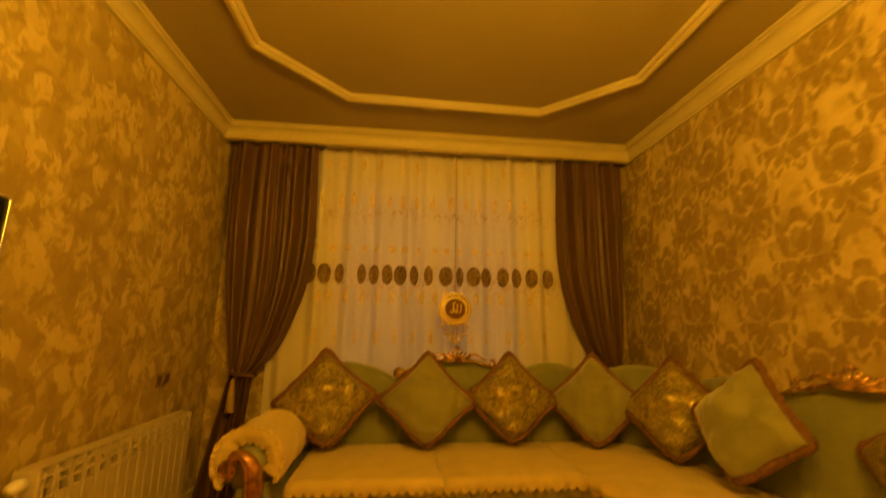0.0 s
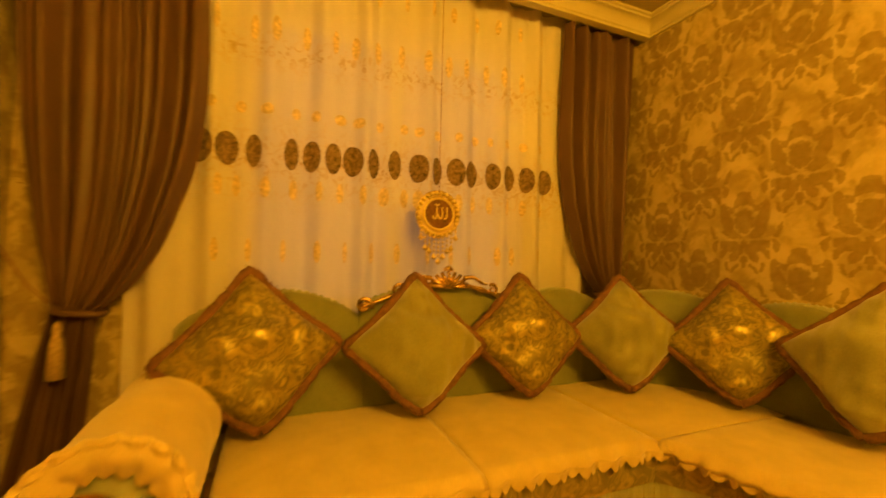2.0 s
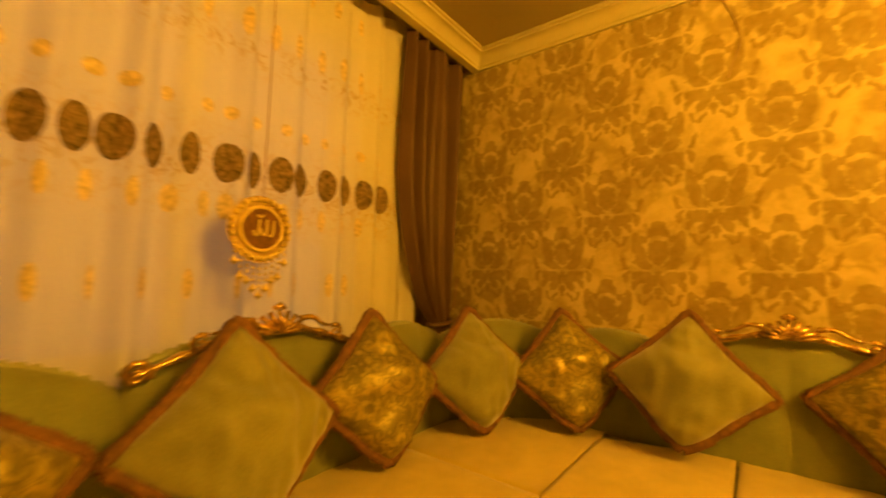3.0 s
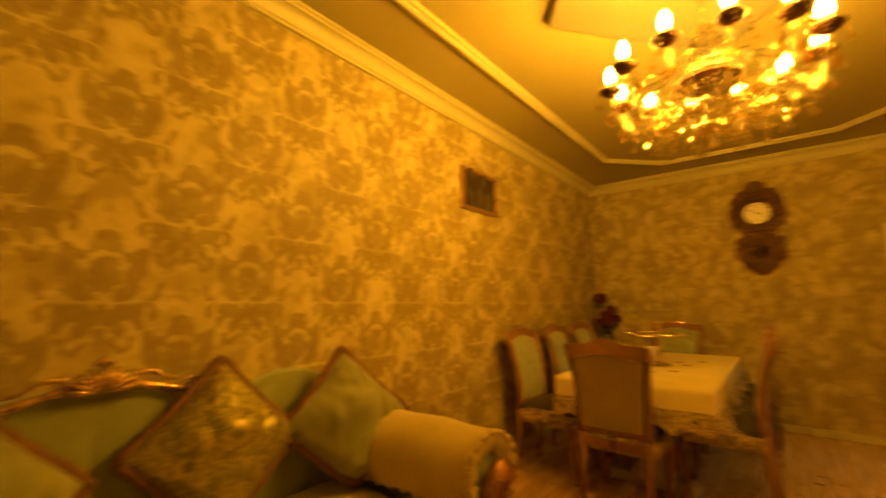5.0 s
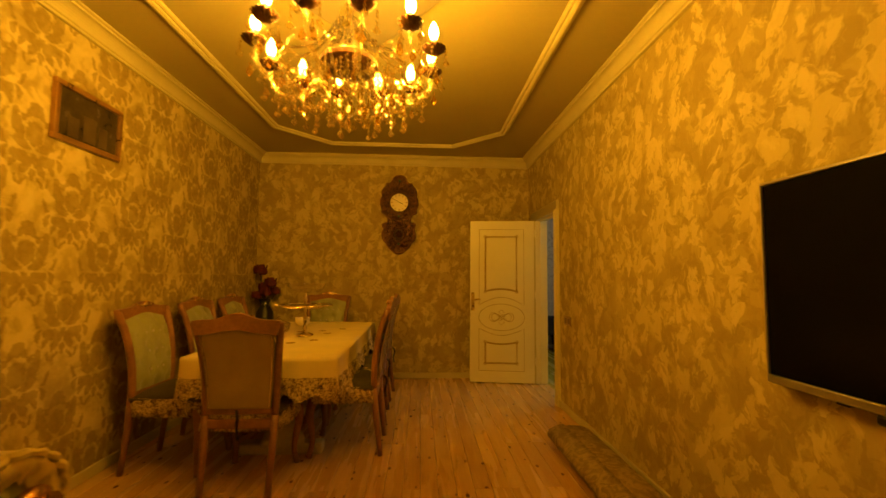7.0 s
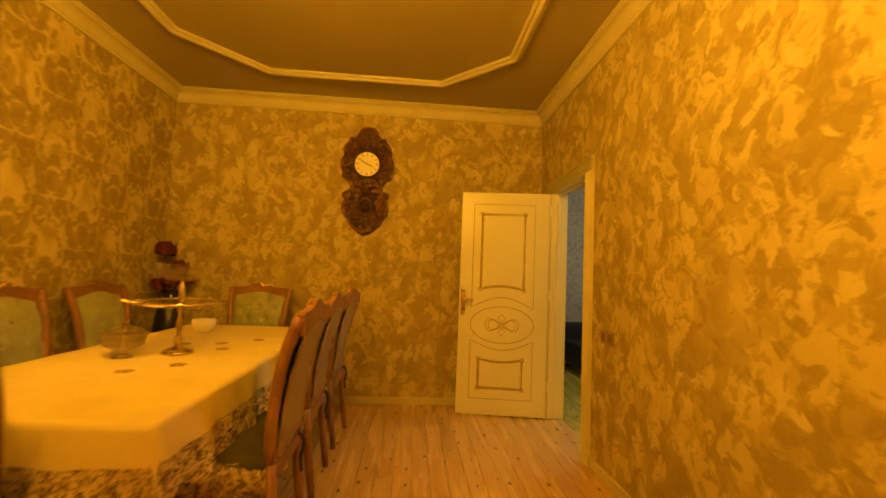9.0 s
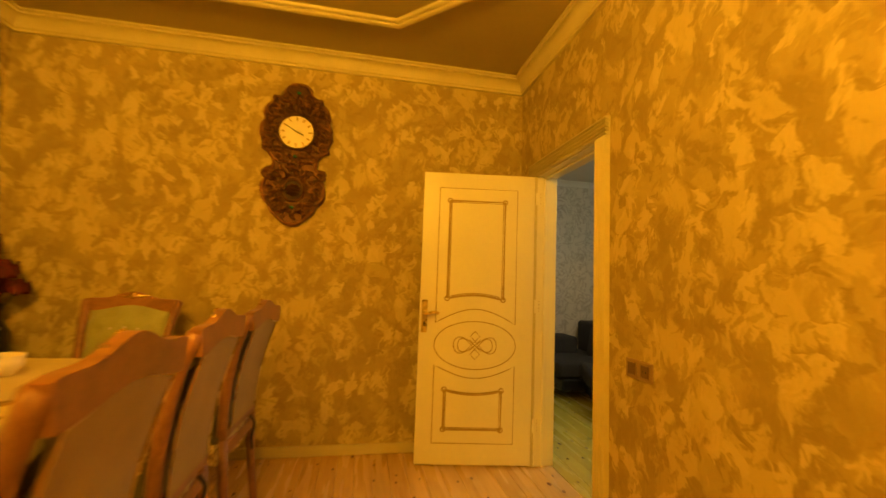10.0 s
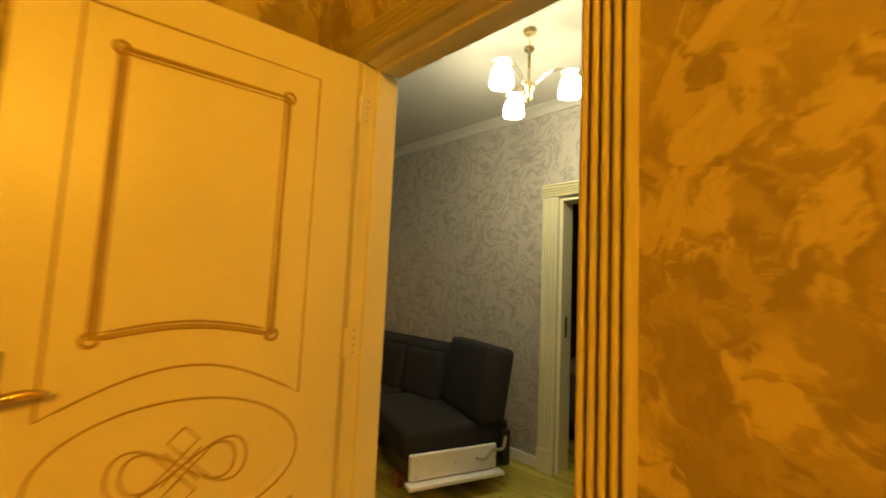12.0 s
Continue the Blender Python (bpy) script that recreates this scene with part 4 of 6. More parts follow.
def band(line, z0, z1, steps, nv, push):
    r = run(line, steps)
    return sheet(lambda u, v: r[round(u * steps)][0] + r[round(u * steps)][1] * push(r[round(u * steps)][2], v) + Vector((0, 0, z0 + (z1 - z0) * v)), steps, nv)


for k, (a, b) in enumerate(zip(FRONT, FRONT[1:])):
    n = max(20, int((b - a).length * 90))
    sp("seat_front", band([a, b], 0.30, 0.45, max(6, n // 8), 4, lambda s, v: 0.018 * math.sin(v * math.pi)), M_SEATCLOTH, "green brocade front of the seat")
    sp("pleated_skirt", band([a, b], 0.17, 0.30, n, 2, lambda s, v: -0.006 + 0.0035 * math.sin(s * 190 + math.sin(s * 31) * 2) + 0.0025 * math.sin(s * 83 + 3 * v)), M_PALEGREEN, "pleated pale green velvet skirt")


def carved_rail(a, b, z):
    """A gilded rail of running leaf scrolls."""
    d = (b - a).normalized()
    nrm = Vector((d.y, -d.x, 0))
    length = (b - a).length
    bm = tube([a + d * (length * i / 20) + nrm * 0.012 + Vector((0, 0, z + 0.006 * math.sin(i * 1.9))) for i in range(21)], [0.020 + 0.005 * math.sin(i * 2.7) for i in range(21)], 7)
    n = max(2, int(length / 0.115))
    for i in range(n):
        c = a + d * (length * (i + 0.5) / n) + nrm * 0.026 + Vector((0, 0, z + 0.012))
        f = 1 if i % 2 else -1
        tube([c + d * (f * (0.008 + 0.042 * t / 12) * math.cos(t * 0.55)) + Vector((0, 0, (0.006 + 0.026 * t / 12) * math.sin(t * 0.55))) + nrm * 0.006 * math.sin(t) for t in range(13)], [0.004 + 0.007 * t / 12 for t in range(13)], 6, bm)
        tube([c - d * f * 0.05 + Vector((0, 0, -0.018)), c + Vector((0, 0, -0.026)) + nrm * 0.008, c + d * f * 0.05 + Vector((0, 0, -0.016))], [0.005, 0.011, 0.004], 6, bm)
    return bm


for a, b in zip(FRONT, FRONT[1:]):
    sp("carved_rail", carved_rail(a, b, 0.145), M_GOLD, "gilded rail carved with leaf scrolls")
sp("seat_deck", box(box(bmesh.new(), 0.94, 6.04, 0.16, 2.71, 6.86, 0.455, bevel=0.02), 2.715, 4.26, 0.16, 3.50, 6.86, 0.455, bevel=0.02), M_SEATCLOTH)
for x, y in ((1.75, 6.05), (2.58, 6.02), (2.72, 5.0), (3.4, 4.35), (3.42, 6.78), (1.0, 6.78)):
    sp("foot", tube(spline([(x, y, 0.17), (x - 0.02, y - 0.02, 0.10), (x + 0.005, y, 0.05), (x - 0.015, y - 0.015, 0.0)], 4), [0.042 - 0.0018 * i for i in range(13)], 8), M_GOLD, "gilded cabriole foot")


def back_section(p0, p1, z_end, z_mid, channels):
    """A cushioned back panel with an arched top between two plan points."""
    p0, p1 = Vector((*p0, 0)), Vector((*p1, 0))
    d = (p1 - p0).normalized()
    nrm = Vector((d.y, -d.x, 0))
    top = lambda u: z_end + (z_mid - z_end) * math.sin(math.pi * u) ** 0.7 if 0 < u < 1 else z_end
    front = lambda u, v: p0 + (p1 - p0) * u + nrm * (0.07 + 0.05 * math.sin(math.pi * (0.12 + 0.8 * v)) * (1 - 0.35 * abs(math.cos(channels * math.pi * u)) ** 6) - 0.09 * v) + Vector((0, 0, 0.43 + (top(u) - 0.43) * v))
    sp("back_cushion", sheet(front, 8 * channels, 10, -0.05), M_GREEN, "channelled green velvet back")
    nn = 60
    sp("back_ruffle", tube([front(i / nn, 1.0) - nrm * 0.012 + Vector((0, 0, 0.008)) for i in range(nn + 1)], [0.019 + 0.006 * math.sin(i * 2.4) for i in range(nn + 1)], 7), M_PALEGREEN, "gathered velvet edge")
    for k in range(1, channels):
        for v in (0.42, 0.72):
            q = front(k / channels, v) + nrm * 0.004
            sp("button", lathe([(0.0, -0.008), (0.009, -0.004), (0.009, 0.004), (0.0, 0.008)], 7, at=q), M_BRASS)
    return front


back_section((0.74, 6.86), (1.50, 6.88), 0.83, 0.985, 4)
back_section((1.50, 6.88), (2.37, 6.88), 0.90, 1.005, 4)
back_section((2.37, 6.88), (3.00, 6.86), 0.86, 0.985, 3)
back_section((3.00, 6.86), (3.50, 6.36), 0.87, 0.99, 3)
back_section((3.50, 6.36), (3.51, 5.70), 0.86, 0.965, 3)
back_section((3.51, 5.70), (3.51, 4.84), 0.90, 1.005, 4)
back_section((3.51, 4.84), (3.51, 4.22), 0.83, 0.975, 3)


def crest(m):
    """A gilded crest: an arch, end scrolls and a shell fan, 0.84 m wide, in the xz plane."""
    bm = bmesh.new()
    arch = [(-0.40, 0, -0.055), (-0.30, 0, -0.02), (-0.20, 0, 0.012), (-0.1, 0, 0.04), (0, 0, 0.05), (0.1, 0, 0.04), (0.20, 0, 0.012), (0.30, 0, -0.02), (0.40, 0, -0.055)]
    pts = spline(arch, 4)
    tube(pts, [0.013 + 0.004 * math.sin(i * 1.7) for i in range(len(pts))], 7, bm)
    for s in (-1, 1):
        tube([(s * (0.385 + (0.006 + 0.03 * t / 14) * math.cos(t * 0.7)), -0.008, -0.045 + (0.006 + 0.03 * t / 14) * math.sin(t * 0.7)) for t in range(15)], [0.006 + 0.006 * t / 14 for t in range(15)], 6, bm)
        tube([(s * (0.235 + (0.005 + 0.024 * t / 12) * math.cos(t * 0.7)), -0.012, 0.018 + (0.005 + 0.024 * t / 12) * math.sin(t * 0.7)) for t in range(13)], [0.004 + 0.006 * t / 12 for t in range(13)], 6, bm)
        tube(spline([(s * 0.08, -0.01, 0.075), (s * 0.13, -0.016, 0.078), (s * 0.18, -0.012, 0.05), (s * 0.21, -0.01, 0.045)], 4), [0.012 - 0.0006 * i for i in range(13)], 6, bm)
    for k in range(9):
        a = math.pi * (k + 0.5) / 9
        tube([(0, -0.012, 0.03), (0.05 * math.cos(a), -0.026, 0.03 + 0.04 * math.sin(a)), (0.098 * math.cos(a), -0.014, 0.03 + 0.075 * math.sin(a))], [0.004, 0.010, 0.009], 6, bm)
    tube([(-0.022, -0.012, 0.112), (0, -0.02, 0.122), (0.022, -0.012, 0.112)], [0.008, 0.014, 0.008], 6, bm)
    for v in bm.verts:
        v.co = m @ v.co
    return bm


sp("crest", crest(pose(1.935, 6.80, 0.985) @ Matrix.Scale(1.12, 4)), M_GOLD, "gilded carved shell crest")
sp("crest", crest(pose(3.43, 5.265, 0.985, 0, 0, 90) @ Matrix.Scale(1.12, 4) @ Matrix.Scale(-1, 4, (0, 1, 0))), M_GOLD, "gilded carved shell crest")


def arm(m, s):
    """A rolled arm: front at y = 0, running to +y; s is the outer side."""
    def put(bm):
        for v in bm.verts:
            v.co = m @ v.co
        if m.determinant() < 0:
            bmesh.ops.reverse_faces(bm, faces=bm.faces)
        return bm
    roll = lambda u, v: Vector((s * (0.01 + 0.145 * math.cos(2 * math.pi * u)), 0.0 + 0.86 * v, 0.60 + 0.135 * math.sin(2 * math.pi * u) + 0.01 * math.sin(v * 9)))
    bm = sheet(roll, 28, 8)
    sp("arm_roll", put(bm), M_GREEN, "rolled green velvet arm")
    sp("arm_side", put(box(bmesh.new(), -0.07, 0.0, 0.13, 0.07, 0.86, 0.58, bevel=0.025, seg=2)), M_GREEN)
    sp("arm_front", put(lathe([(0.0, -0.012), (0.09, -0.01), (0.13, 0.0), (0.0, 0.004)], 20, m=Matrix.Translation((s * 0.01, -0.002, 0.60)) @ Matrix.Rotation(math.pi / 2, 4, "X"))), M_PALEGREEN)
    pts = [Vector((s * (0.10 + (0.008 + 0.036 * t / 16) * math.cos(0.6 + t * 0.62)), -0.058 - 0.012 * (1 - t / 16), 0.578 + (0.008 + 0.036 * t / 16) * math.sin(0.6 + t * 0.62))) for t in range(17)]
    tail = spline([tuple(pts[-1]), (s * 0.078, -0.056, 0.628), (s * 0.03, -0.056, 0.632), (-s * 0.012, -0.052, 0.585), (-s * 0.03, -0.046, 0.50), (-s * 0.025, -0.04, 0.41), (0.0, -0.038, 0.32), (s * 0.03, -0.036, 0.23), (s * 0.034, -0.034, 0.15), (s * 0.0, -0.028, 0.07), (-s * 0.04, -0.024, 0.0)], 5)
    body = lambda i: 0.019 + 0.027 * math.exp(-((i - 19) / 10.0) ** 2) + 0.009 * math.exp(-((i - 40) / 5.0) ** 2)
    bm = tube(pts + tail[1:], [0.006 + 0.009 * t / 16 for t in range(17)] + [body(i) for i in range(1, len(tail))], 10)
    for off in (-0.012, 0.012):
        tube([p + Vector((off * body(k + 8) / 0.03, -body(k + 8) * 0.92, 0)) for k, p in enumerate(tail[8:32])], [0.002 + 0.005 * math.sin(math.pi * k / 23) for k in range(24)], 6, bm)
    tube([Vector((-s * (0.055 + (0.006 + 0.03 * t / 12) * math.cos(t * 0.7)), -0.034, 0.135 + (0.006 + 0.03 * t / 12) * math.sin(t * 0.7))) for t in range(13)], [0.006 + 0.007 * t / 12 for t in range(13)], 7, bm)
    tube([Vector((s * 0.03, -0.05, 0.29)), Vector((s * 0.012, -0.064, 0.24)), Vector((-s * 0.03, -0.05, 0.18))], [0.005, 0.014, 0.005], 6, bm)
    sp("arm_scroll", put(bm), M_COPPER, "gilded scroll front of the arm")

    cover = lambda u, v: Vector((s * (0.01 + (0.166 + 0.004 * math.sin(v * 17 + u * 5)) * math.cos(math.pi * (-0.26 + 1.45 * u))), -0.015 - 0.016 * (1 if v < 0.02 else 0) * abs(math.sin(u * 40)) + 0.84 * v, 0.602 + (0.160 + 0.005 * math.sin(v * 13 - u * 6)) * math.sin(math.pi * (-0.26 + 1.45 * u)) - (0.02 * abs(math.sin(v * 36)) if u > 0.97 else 0)))
    t = thing("arm_throw", "cream plush cover with scalloped edge over the sofa arm", "sofa cover", "sofa covers", Matrix.Translation(m.translation))
    bm = put(sheet(cover, 40, 44, 0.008))
    bmesh.ops.translate(bm, verts=bm.verts, vec=-m.translation)
    part("cloth", bm, M_COVER, t, smooth=True)
    flap = lambda u, v: Vector((s * (0.01 + (0.166 - v * (0.072 + 0.014 * abs(math.sin(u * 34)))) * math.cos(math.pi * (-0.22 + 1.38 * u))), -0.017 - 0.022 * math.sin(math.pi * min(1.0, 0.15 + v)) - 0.006 * math.sin(u * 47) * v, 0.602 + (0.160 - v * (0.072 + 0.014 * abs(math.sin(u * 34)))) * math.sin(math.pi * (-0.22 + 1.38 * u))))
    fl = put(sheet(flap, 110, 8, 0.006))
    bmesh.ops.translate(fl, verts=fl.verts, vec=-m.translation)
    part("front_flap", fl, M_COVER, t, "gathered front flap with scalloped edge", smooth=True)
    lace = put(tube([cover(i / 80, 0.0) + Vector((0, -0.008, 0)) for i in range(81)], [0.009 + 0.006 * abs(math.sin(i * 0.62)) for i in range(81)], 6))
    bmesh.ops.translate(lace, verts=lace.verts, vec=-m.translation)
    part("scalloped_edge", lace, M_COVER, t)


arm(Matrix.Translation((0.79, 5.945, 0)), -1)
arm(pose(2.60, 4.20, 0.035, 0, 0, -90), 1)


# ---- seat covers ----
def seat_throw(corner, along, depth_dir, length, depth, drop=0.032):
    """A cover whose front edge runs from corner along 'along'; it reaches back by depth."""
    c, a, d = Vector(corner), Vector(along), Vector(depth_dir)
    t = thing("seat_throw", "cream plush seat cover with scalloped lace edge", "sofa cover", "sofa covers", Matrix.Translation(c))

    def surf(u, v):
        z = 0.468 + 0.022 * math.sin(math.pi * min(1, v * 1.1)) * (1 - abs(2 * u - 1) ** 5)
        y = depth * (v - 0.07) / 0.93
        if v < 0.07:
            y = -0.022 - 0.012 * math.sin(u * 40)
            z = 0.462 - drop * (1 - v / 0.07)
        return a * (length * u) + d * y + Vector((0, 0, z - c.z))
    part("cloth", sheet(surf, int(length * 40), 28, 0.007), M_COVER, t, smooth=True)
    n = int(length * 22) * 8
    edge = lambda u, v: surf(u, 0.0) - d * 0.004 + Vector((0, 0, 0.012 - v * (0.016 + 0.022 * abs(math.sin(u * n / 8 * math.pi)))))
    part("scalloped_edge", sheet(edge, n, 2, 0.003), M_COVER, t, "scalloped crochet edge")
    return t


seat_throw((0.945, 6.02, 0.0), (1, 0, 0), (0, 1, 0), 0.8095, 0.78)
seat_throw((1.755, 6.02, 0.0), (1, 0, 0), (0, 1, 0), 0.775, 0.78)
seat_throw((2.69, 5.46, 0.004), (-0.27, 1, 0), (1, 0.0, 0), 0.55, 0.72)
seat_throw((2.69, 4.30, 0.004), (0, 1, 0), (1, 0, 0), 1.15, 0.72)
cornerc = thing("corner_throw", "cream plush cover in the corner of the sofa", "sofa cover", "sofa covers", Matrix.Translation((2.55, 6.02, 0)))
part("scalloped_edge", tube([(-0.02 + 0.15 * i / 24, -0.04 - 0.19 * i / 24, 0.462 - 0.012 * abs(math.sin(i * 0.8))) for i in range(25)], [0.006 + 0.006 * abs(math.sin(i * 0.8)) for i in range(25)], 5), M_COVER, cornerc, "scalloped crochet edge")
part("cloth", sheet(lambda u, v: Vector((-0.02 + 0.885 * u, -0.03 * (1 - u) + 0.80 * v, 0.468 + 0.022 * math.sin(math.pi * v) * math.sin(math.pi * u))), 20, 20, 0.006), M_COVER, cornerc, smooth=True)


# ---- pillows ----
def slump(x, z):
    """A pillow that stands on its corner: the low corner is blunted, the belly widens."""
    low = max(0.0, -z - 0.20)
    return x * (1 + 0.9 * low), z + 0.42 * low


def pillow_mesh(half, thick):
    def face(s):
        def f(u, v):
            a, b = 2 * u - 1, 2 * v - 1
            k = (max(0.0, 1 - a * a) * max(0.0, 1 - b * b)) ** 0.5
            pinch = 1 - 0.05 * (a * b) ** 6
            x, z = a * half * (1.02 - 0.11 * (1 - b * b)), b * half * (1.02 - 0.11 * (1 - a * a))
            w = 0.013 * math.sin(5 * a + 4 * b + 2 * a * b) * k + 0.012 * math.sin(3 * b - 6 * a * a + 1) * k + 0.008 * math.sin(15 * (a - b) + 3 * a * b) * k * (a * a + b * b) + 0.007 * math.sin(23 * a * b + 3 * a) * k
            px, pz = slump((x - z) * 0.7071 * pinch, (x + z) * 0.7071 * pinch)
            return Vector((px, s * (thick * k + w), pz))
        return f
    bm = sheet(face(1), 34, 34)
    sheet(face(-1), 34, 34, bm=bm)
    bmesh.ops.remove_doubles(bm, verts=bm.verts, dist=0.0008)
    bmesh.ops.recalc_face_normals(bm, faces=bm.faces)
    return mesh_from(bm, "cushion", True)


def fringe_mesh(half):
    bm = bmesh.new()
    pts = []
    for k in range(4):
        for i in range(16):
            t = -1 + 2 * i / 16
            a, b = ((t, -1), (1, t), (-t, 1), (-1, -t))[k]
            pinch = 1 - 0.04 * (a * b) ** 6
            x, z = a * half * (1.02 - 0.105 * (1 - b * b)) * pinch, b * half * (1.02 - 0.105 * (1 - a * a)) * pinch
            px, pz = slump((x - z) * 0.7071, (x + z) * 0.7071)
            pts.append(Vector((px, 0, pz)))
    pts.append(pts[0])
    rr = random.Random(5)
    tube(pts, [0.022 + rr.uniform(-0.005, 0.005) for _ in pts], 7, bm)
    for p, q in zip(pts, pts[1:]):
        d = (q - p).normalized()
        out = Vector((d.z, 0, -d.x))
        for k in range(11):
            a = rr.uniform(-2.2, 2.2)
            o = out * math.cos(a) + Vector((0, math.sin(a), 0))
            o = (o + d * rr.uniform(-0.5, 0.5)).normalized()
            c = p + (q - p) * rr.random() + o * 0.013
            side = d.cross(o).normalized() * 0.003
            v = [bm.verts.new(x) for x in (c + d * 0.003, c - d * 0.002 + side, c - d * 0.002 - side, c + o * rr.uniform(0.012, 0.022))]
            for f in ((0, 1, 3), (1, 2, 3), (2, 0, 3)):
                bm.faces.new([v[i] for i in f])
    return mesh_from(bm, "fringe", True)


CUSH, FRNG = {}, fringe_mesh(0.232)
for mt in (M_BROCADE, M_OLIVE):
    me = pillow_mesh(0.230, 0.15)
    me.materials.append(mt)
    CUSH[mt.name] = me
FRNG.materials.append(M_FRINGE)
ro_p = random.Random(21)
tops = ((1.03, 6.60, 1.10, 0.15, -1, 0), (1.70, 6.64, 1.06, 0.0, -1, 1), (2.30, 6.69, 1.07, -0.1, -1, 0), (2.89, 6.58, 1.075, -0.4, -0.9, 1),
        (3.27, 6.21, 1.08, -0.75, -0.66, 0), (3.30, 5.64, 1.11, -1, -0.1, 1), (3.42, 4.90, 1.03, -1, 0.05, 0), (3.33, 4.35, 1.03, -1, 0.2, 1))
for x, y, z, nx, ny, plainone in tops:
    nrm = Vector((nx, ny, 0)).normalized()
    lean = 0.30
    c = Vector((x, y, z)) - 0.315 * (Vector((0, 0, math.cos(lean))) - nrm * math.sin(lean))
    yaw = math.degrees(math.atan2(nrm.x, -nrm.y))
    c.z = max(c.z, 0.49 + 0.305 * math.cos(lean))
    pl = thing("throw_pillow", ("plain pale green velvet pillow with brown fringe on the sofa" if plainone else "shiny gold brocade pillow with brown fringe on the sofa"), "pillow", "pillows on the corner sofa",
               Matrix.Translation(c) @ Matrix.Rotation(math.radians(yaw), 4, "Z") @ Matrix.Rotation(-lean, 4, "X") @ Matrix.Rotation(ro_p.uniform(-0.09, 0.09), 4, "Y"))
    part("cushion", CUSH[(M_OLIVE if plainone else M_BROCADE).name], None, pl)
    part("fringe", FRNG, None, pl, "brown fringe")


# ---- coffee table ----
ct = thing("coffee_table", "green and gilt coffee table with an inset top", "coffee table", m=Matrix.Translation((2.10, 5.08, 0)))
part("top_rim", box(box(box(box(bmesh.new(), -0.38, -0.30, 0.385, 0.38, -0.22, 0.425, bevel=0.008), -0.38, 0.22, 0.385, 0.38, 0.30, 0.425, bevel=0.008), -0.38, -0.219, 0.385, -0.30, 0.219, 0.425, bevel=0.008), 0.30, -0.219, 0.385, 0.38, 0.219, 0.425, bevel=0.008), M_PALEGREEN, ct, "pale green painted rim")
part("inset", boxed(-0.30, -0.22, 0.385, 0.30, 0.22, 0.408), M_SEATCLOTH, ct, "brocade inset top")
part("apron", boxed(-0.35, -0.27, 0.30, 0.35, 0.27, 0.384, bevel=0.01), M_GOLD, ct, "gilded carved apron")
for sx in (-1, 1):
    for sy in (-1, 1):
        part("leg", tube(spline([(sx * 0.33, sy * 0.25, 0.31), (sx * 0.36, sy * 0.28, 0.24), (sx * 0.31, sy * 0.23, 0.10), (sx * 0.35, sy * 0.27, 0.0)], 4), [0.032 - 0.001 * i for i in range(13)], 7), M_GOLD, ct, smooth=True)
M_BOX = plain("dark_red_lacquer", (0.22, 0.02, 0.015), 0.3)
bx = thing("keepsake_box", "dark red box with gold pattern on the coffee table", "box", m=pose(2.20, 5.12, 0.426, 0, 0, -28))
part("body", boxed(-0.13, -0.10, 0, 0.13, 0.10, 0.035, bevel=0.005), M_BOX, bx)
part("lid_panel", boxed(-0.105, -0.075, 0.0351, 0.105, 0.075, 0.039, bevel=0.002), M_BROCADE, bx, "gold patterned lid panel")


# ---- curtains ----
def drape(name, x_in, x_out, tie, label):
    """A satin drape tied back to the wall side: x_in is its inner edge at the top."""
    dr = thing(name, label, "curtain", "curtains at the window", Matrix.Translation((x_out, 7.08, 0)))
    s = 1 if x_in > x_out else -1
    w0 = abs(x_in - x_out)
    tz, tx, tw = tie

    def f(u, v):
        z = 2.80 - 2.79 * v
        g = (2.80 - z) / (2.80 - tz)
        if g < 1:
            k = g ** 2.6
            left = 0.02 + (tx - 0.02) * k
            width = w0 * (1 - k) + tw * k
            bulge = 0.13 * w0 * math.sin(math.pi * g ** 1.8) * u
            x = left + width * u + bulge
            zz = z
            if g > 0.75:
                zz -= 0.05 * math.sin((g - 0.75) / 0.25 * math.pi) * u
            amp = 0.035 * (1 - 0.5 * k)
        else:
            h = min(1, (g - 1) / 0.5)
            x = 0.01 + tx * (1 - h) * 0.9 + (tw + (w0 * 0.42 - tw) * h) * u
            zz = z
            amp = 0.022
        y = amp * (math.sin(u * 24 + 1.5 * g + 1.4 * math.sin(u * 7.3)) + 0.5 * math.sin(u * 53 + 2 * g + 2 * math.sin(u * 11)))
        return Vector((s * x, y, zz))
    part("cloth", sheet(f, 96, 60), M_DRAPE, dr, smooth=True)
    part("tieback", tube(spline([(s * (tx + 0.0), 0.02, tz + 0.03), (s * (tx + tw * 0.3), -0.055, tz + 0.005), (s * (tx + tw + 0.015), -0.03, tz - 0.01), (s * (tx + tw), 0.04, tz)], 5), 0.016, 6), M_DRAPE, dr, "brown satin tieback", smooth=True)
    part("tie_cord", tube([(s * 0.0, 0.03, tz + 0.30), (s * tx * 0.6, 0.0, tz + 0.12), (s * tx, 0.02, tz + 0.02)], 0.0035, 6), M_WOOD, dr)
    part("tassel", lathe([(0.0, 0.0), (0.012, -0.01), (0.018, -0.04), (0.014, -0.055), (0.024, -0.09), (0.034, -0.24), (0.0, -0.245)], 12, at=(s * (tx + 0.05), -0.06, tz - 0.03)), M_TASSEL, dr, "dull gold tassel", smooth=True)


drape("curtain", 0.735, 0.02, (0.90, 0.20, 0.17), "brown satin curtain gathered by a tasselled tieback")
drape("curtain", 2.91, 3.53, (0.95, 0.12, 0.20), "brown satin curtain tied back beside the damask wall")
sheer = thing("sheer_curtain", "cream voile curtain with a row of lace ovals", "curtain", "curtains at the window", Matrix.Translation((1.78, 7.17, 0)))


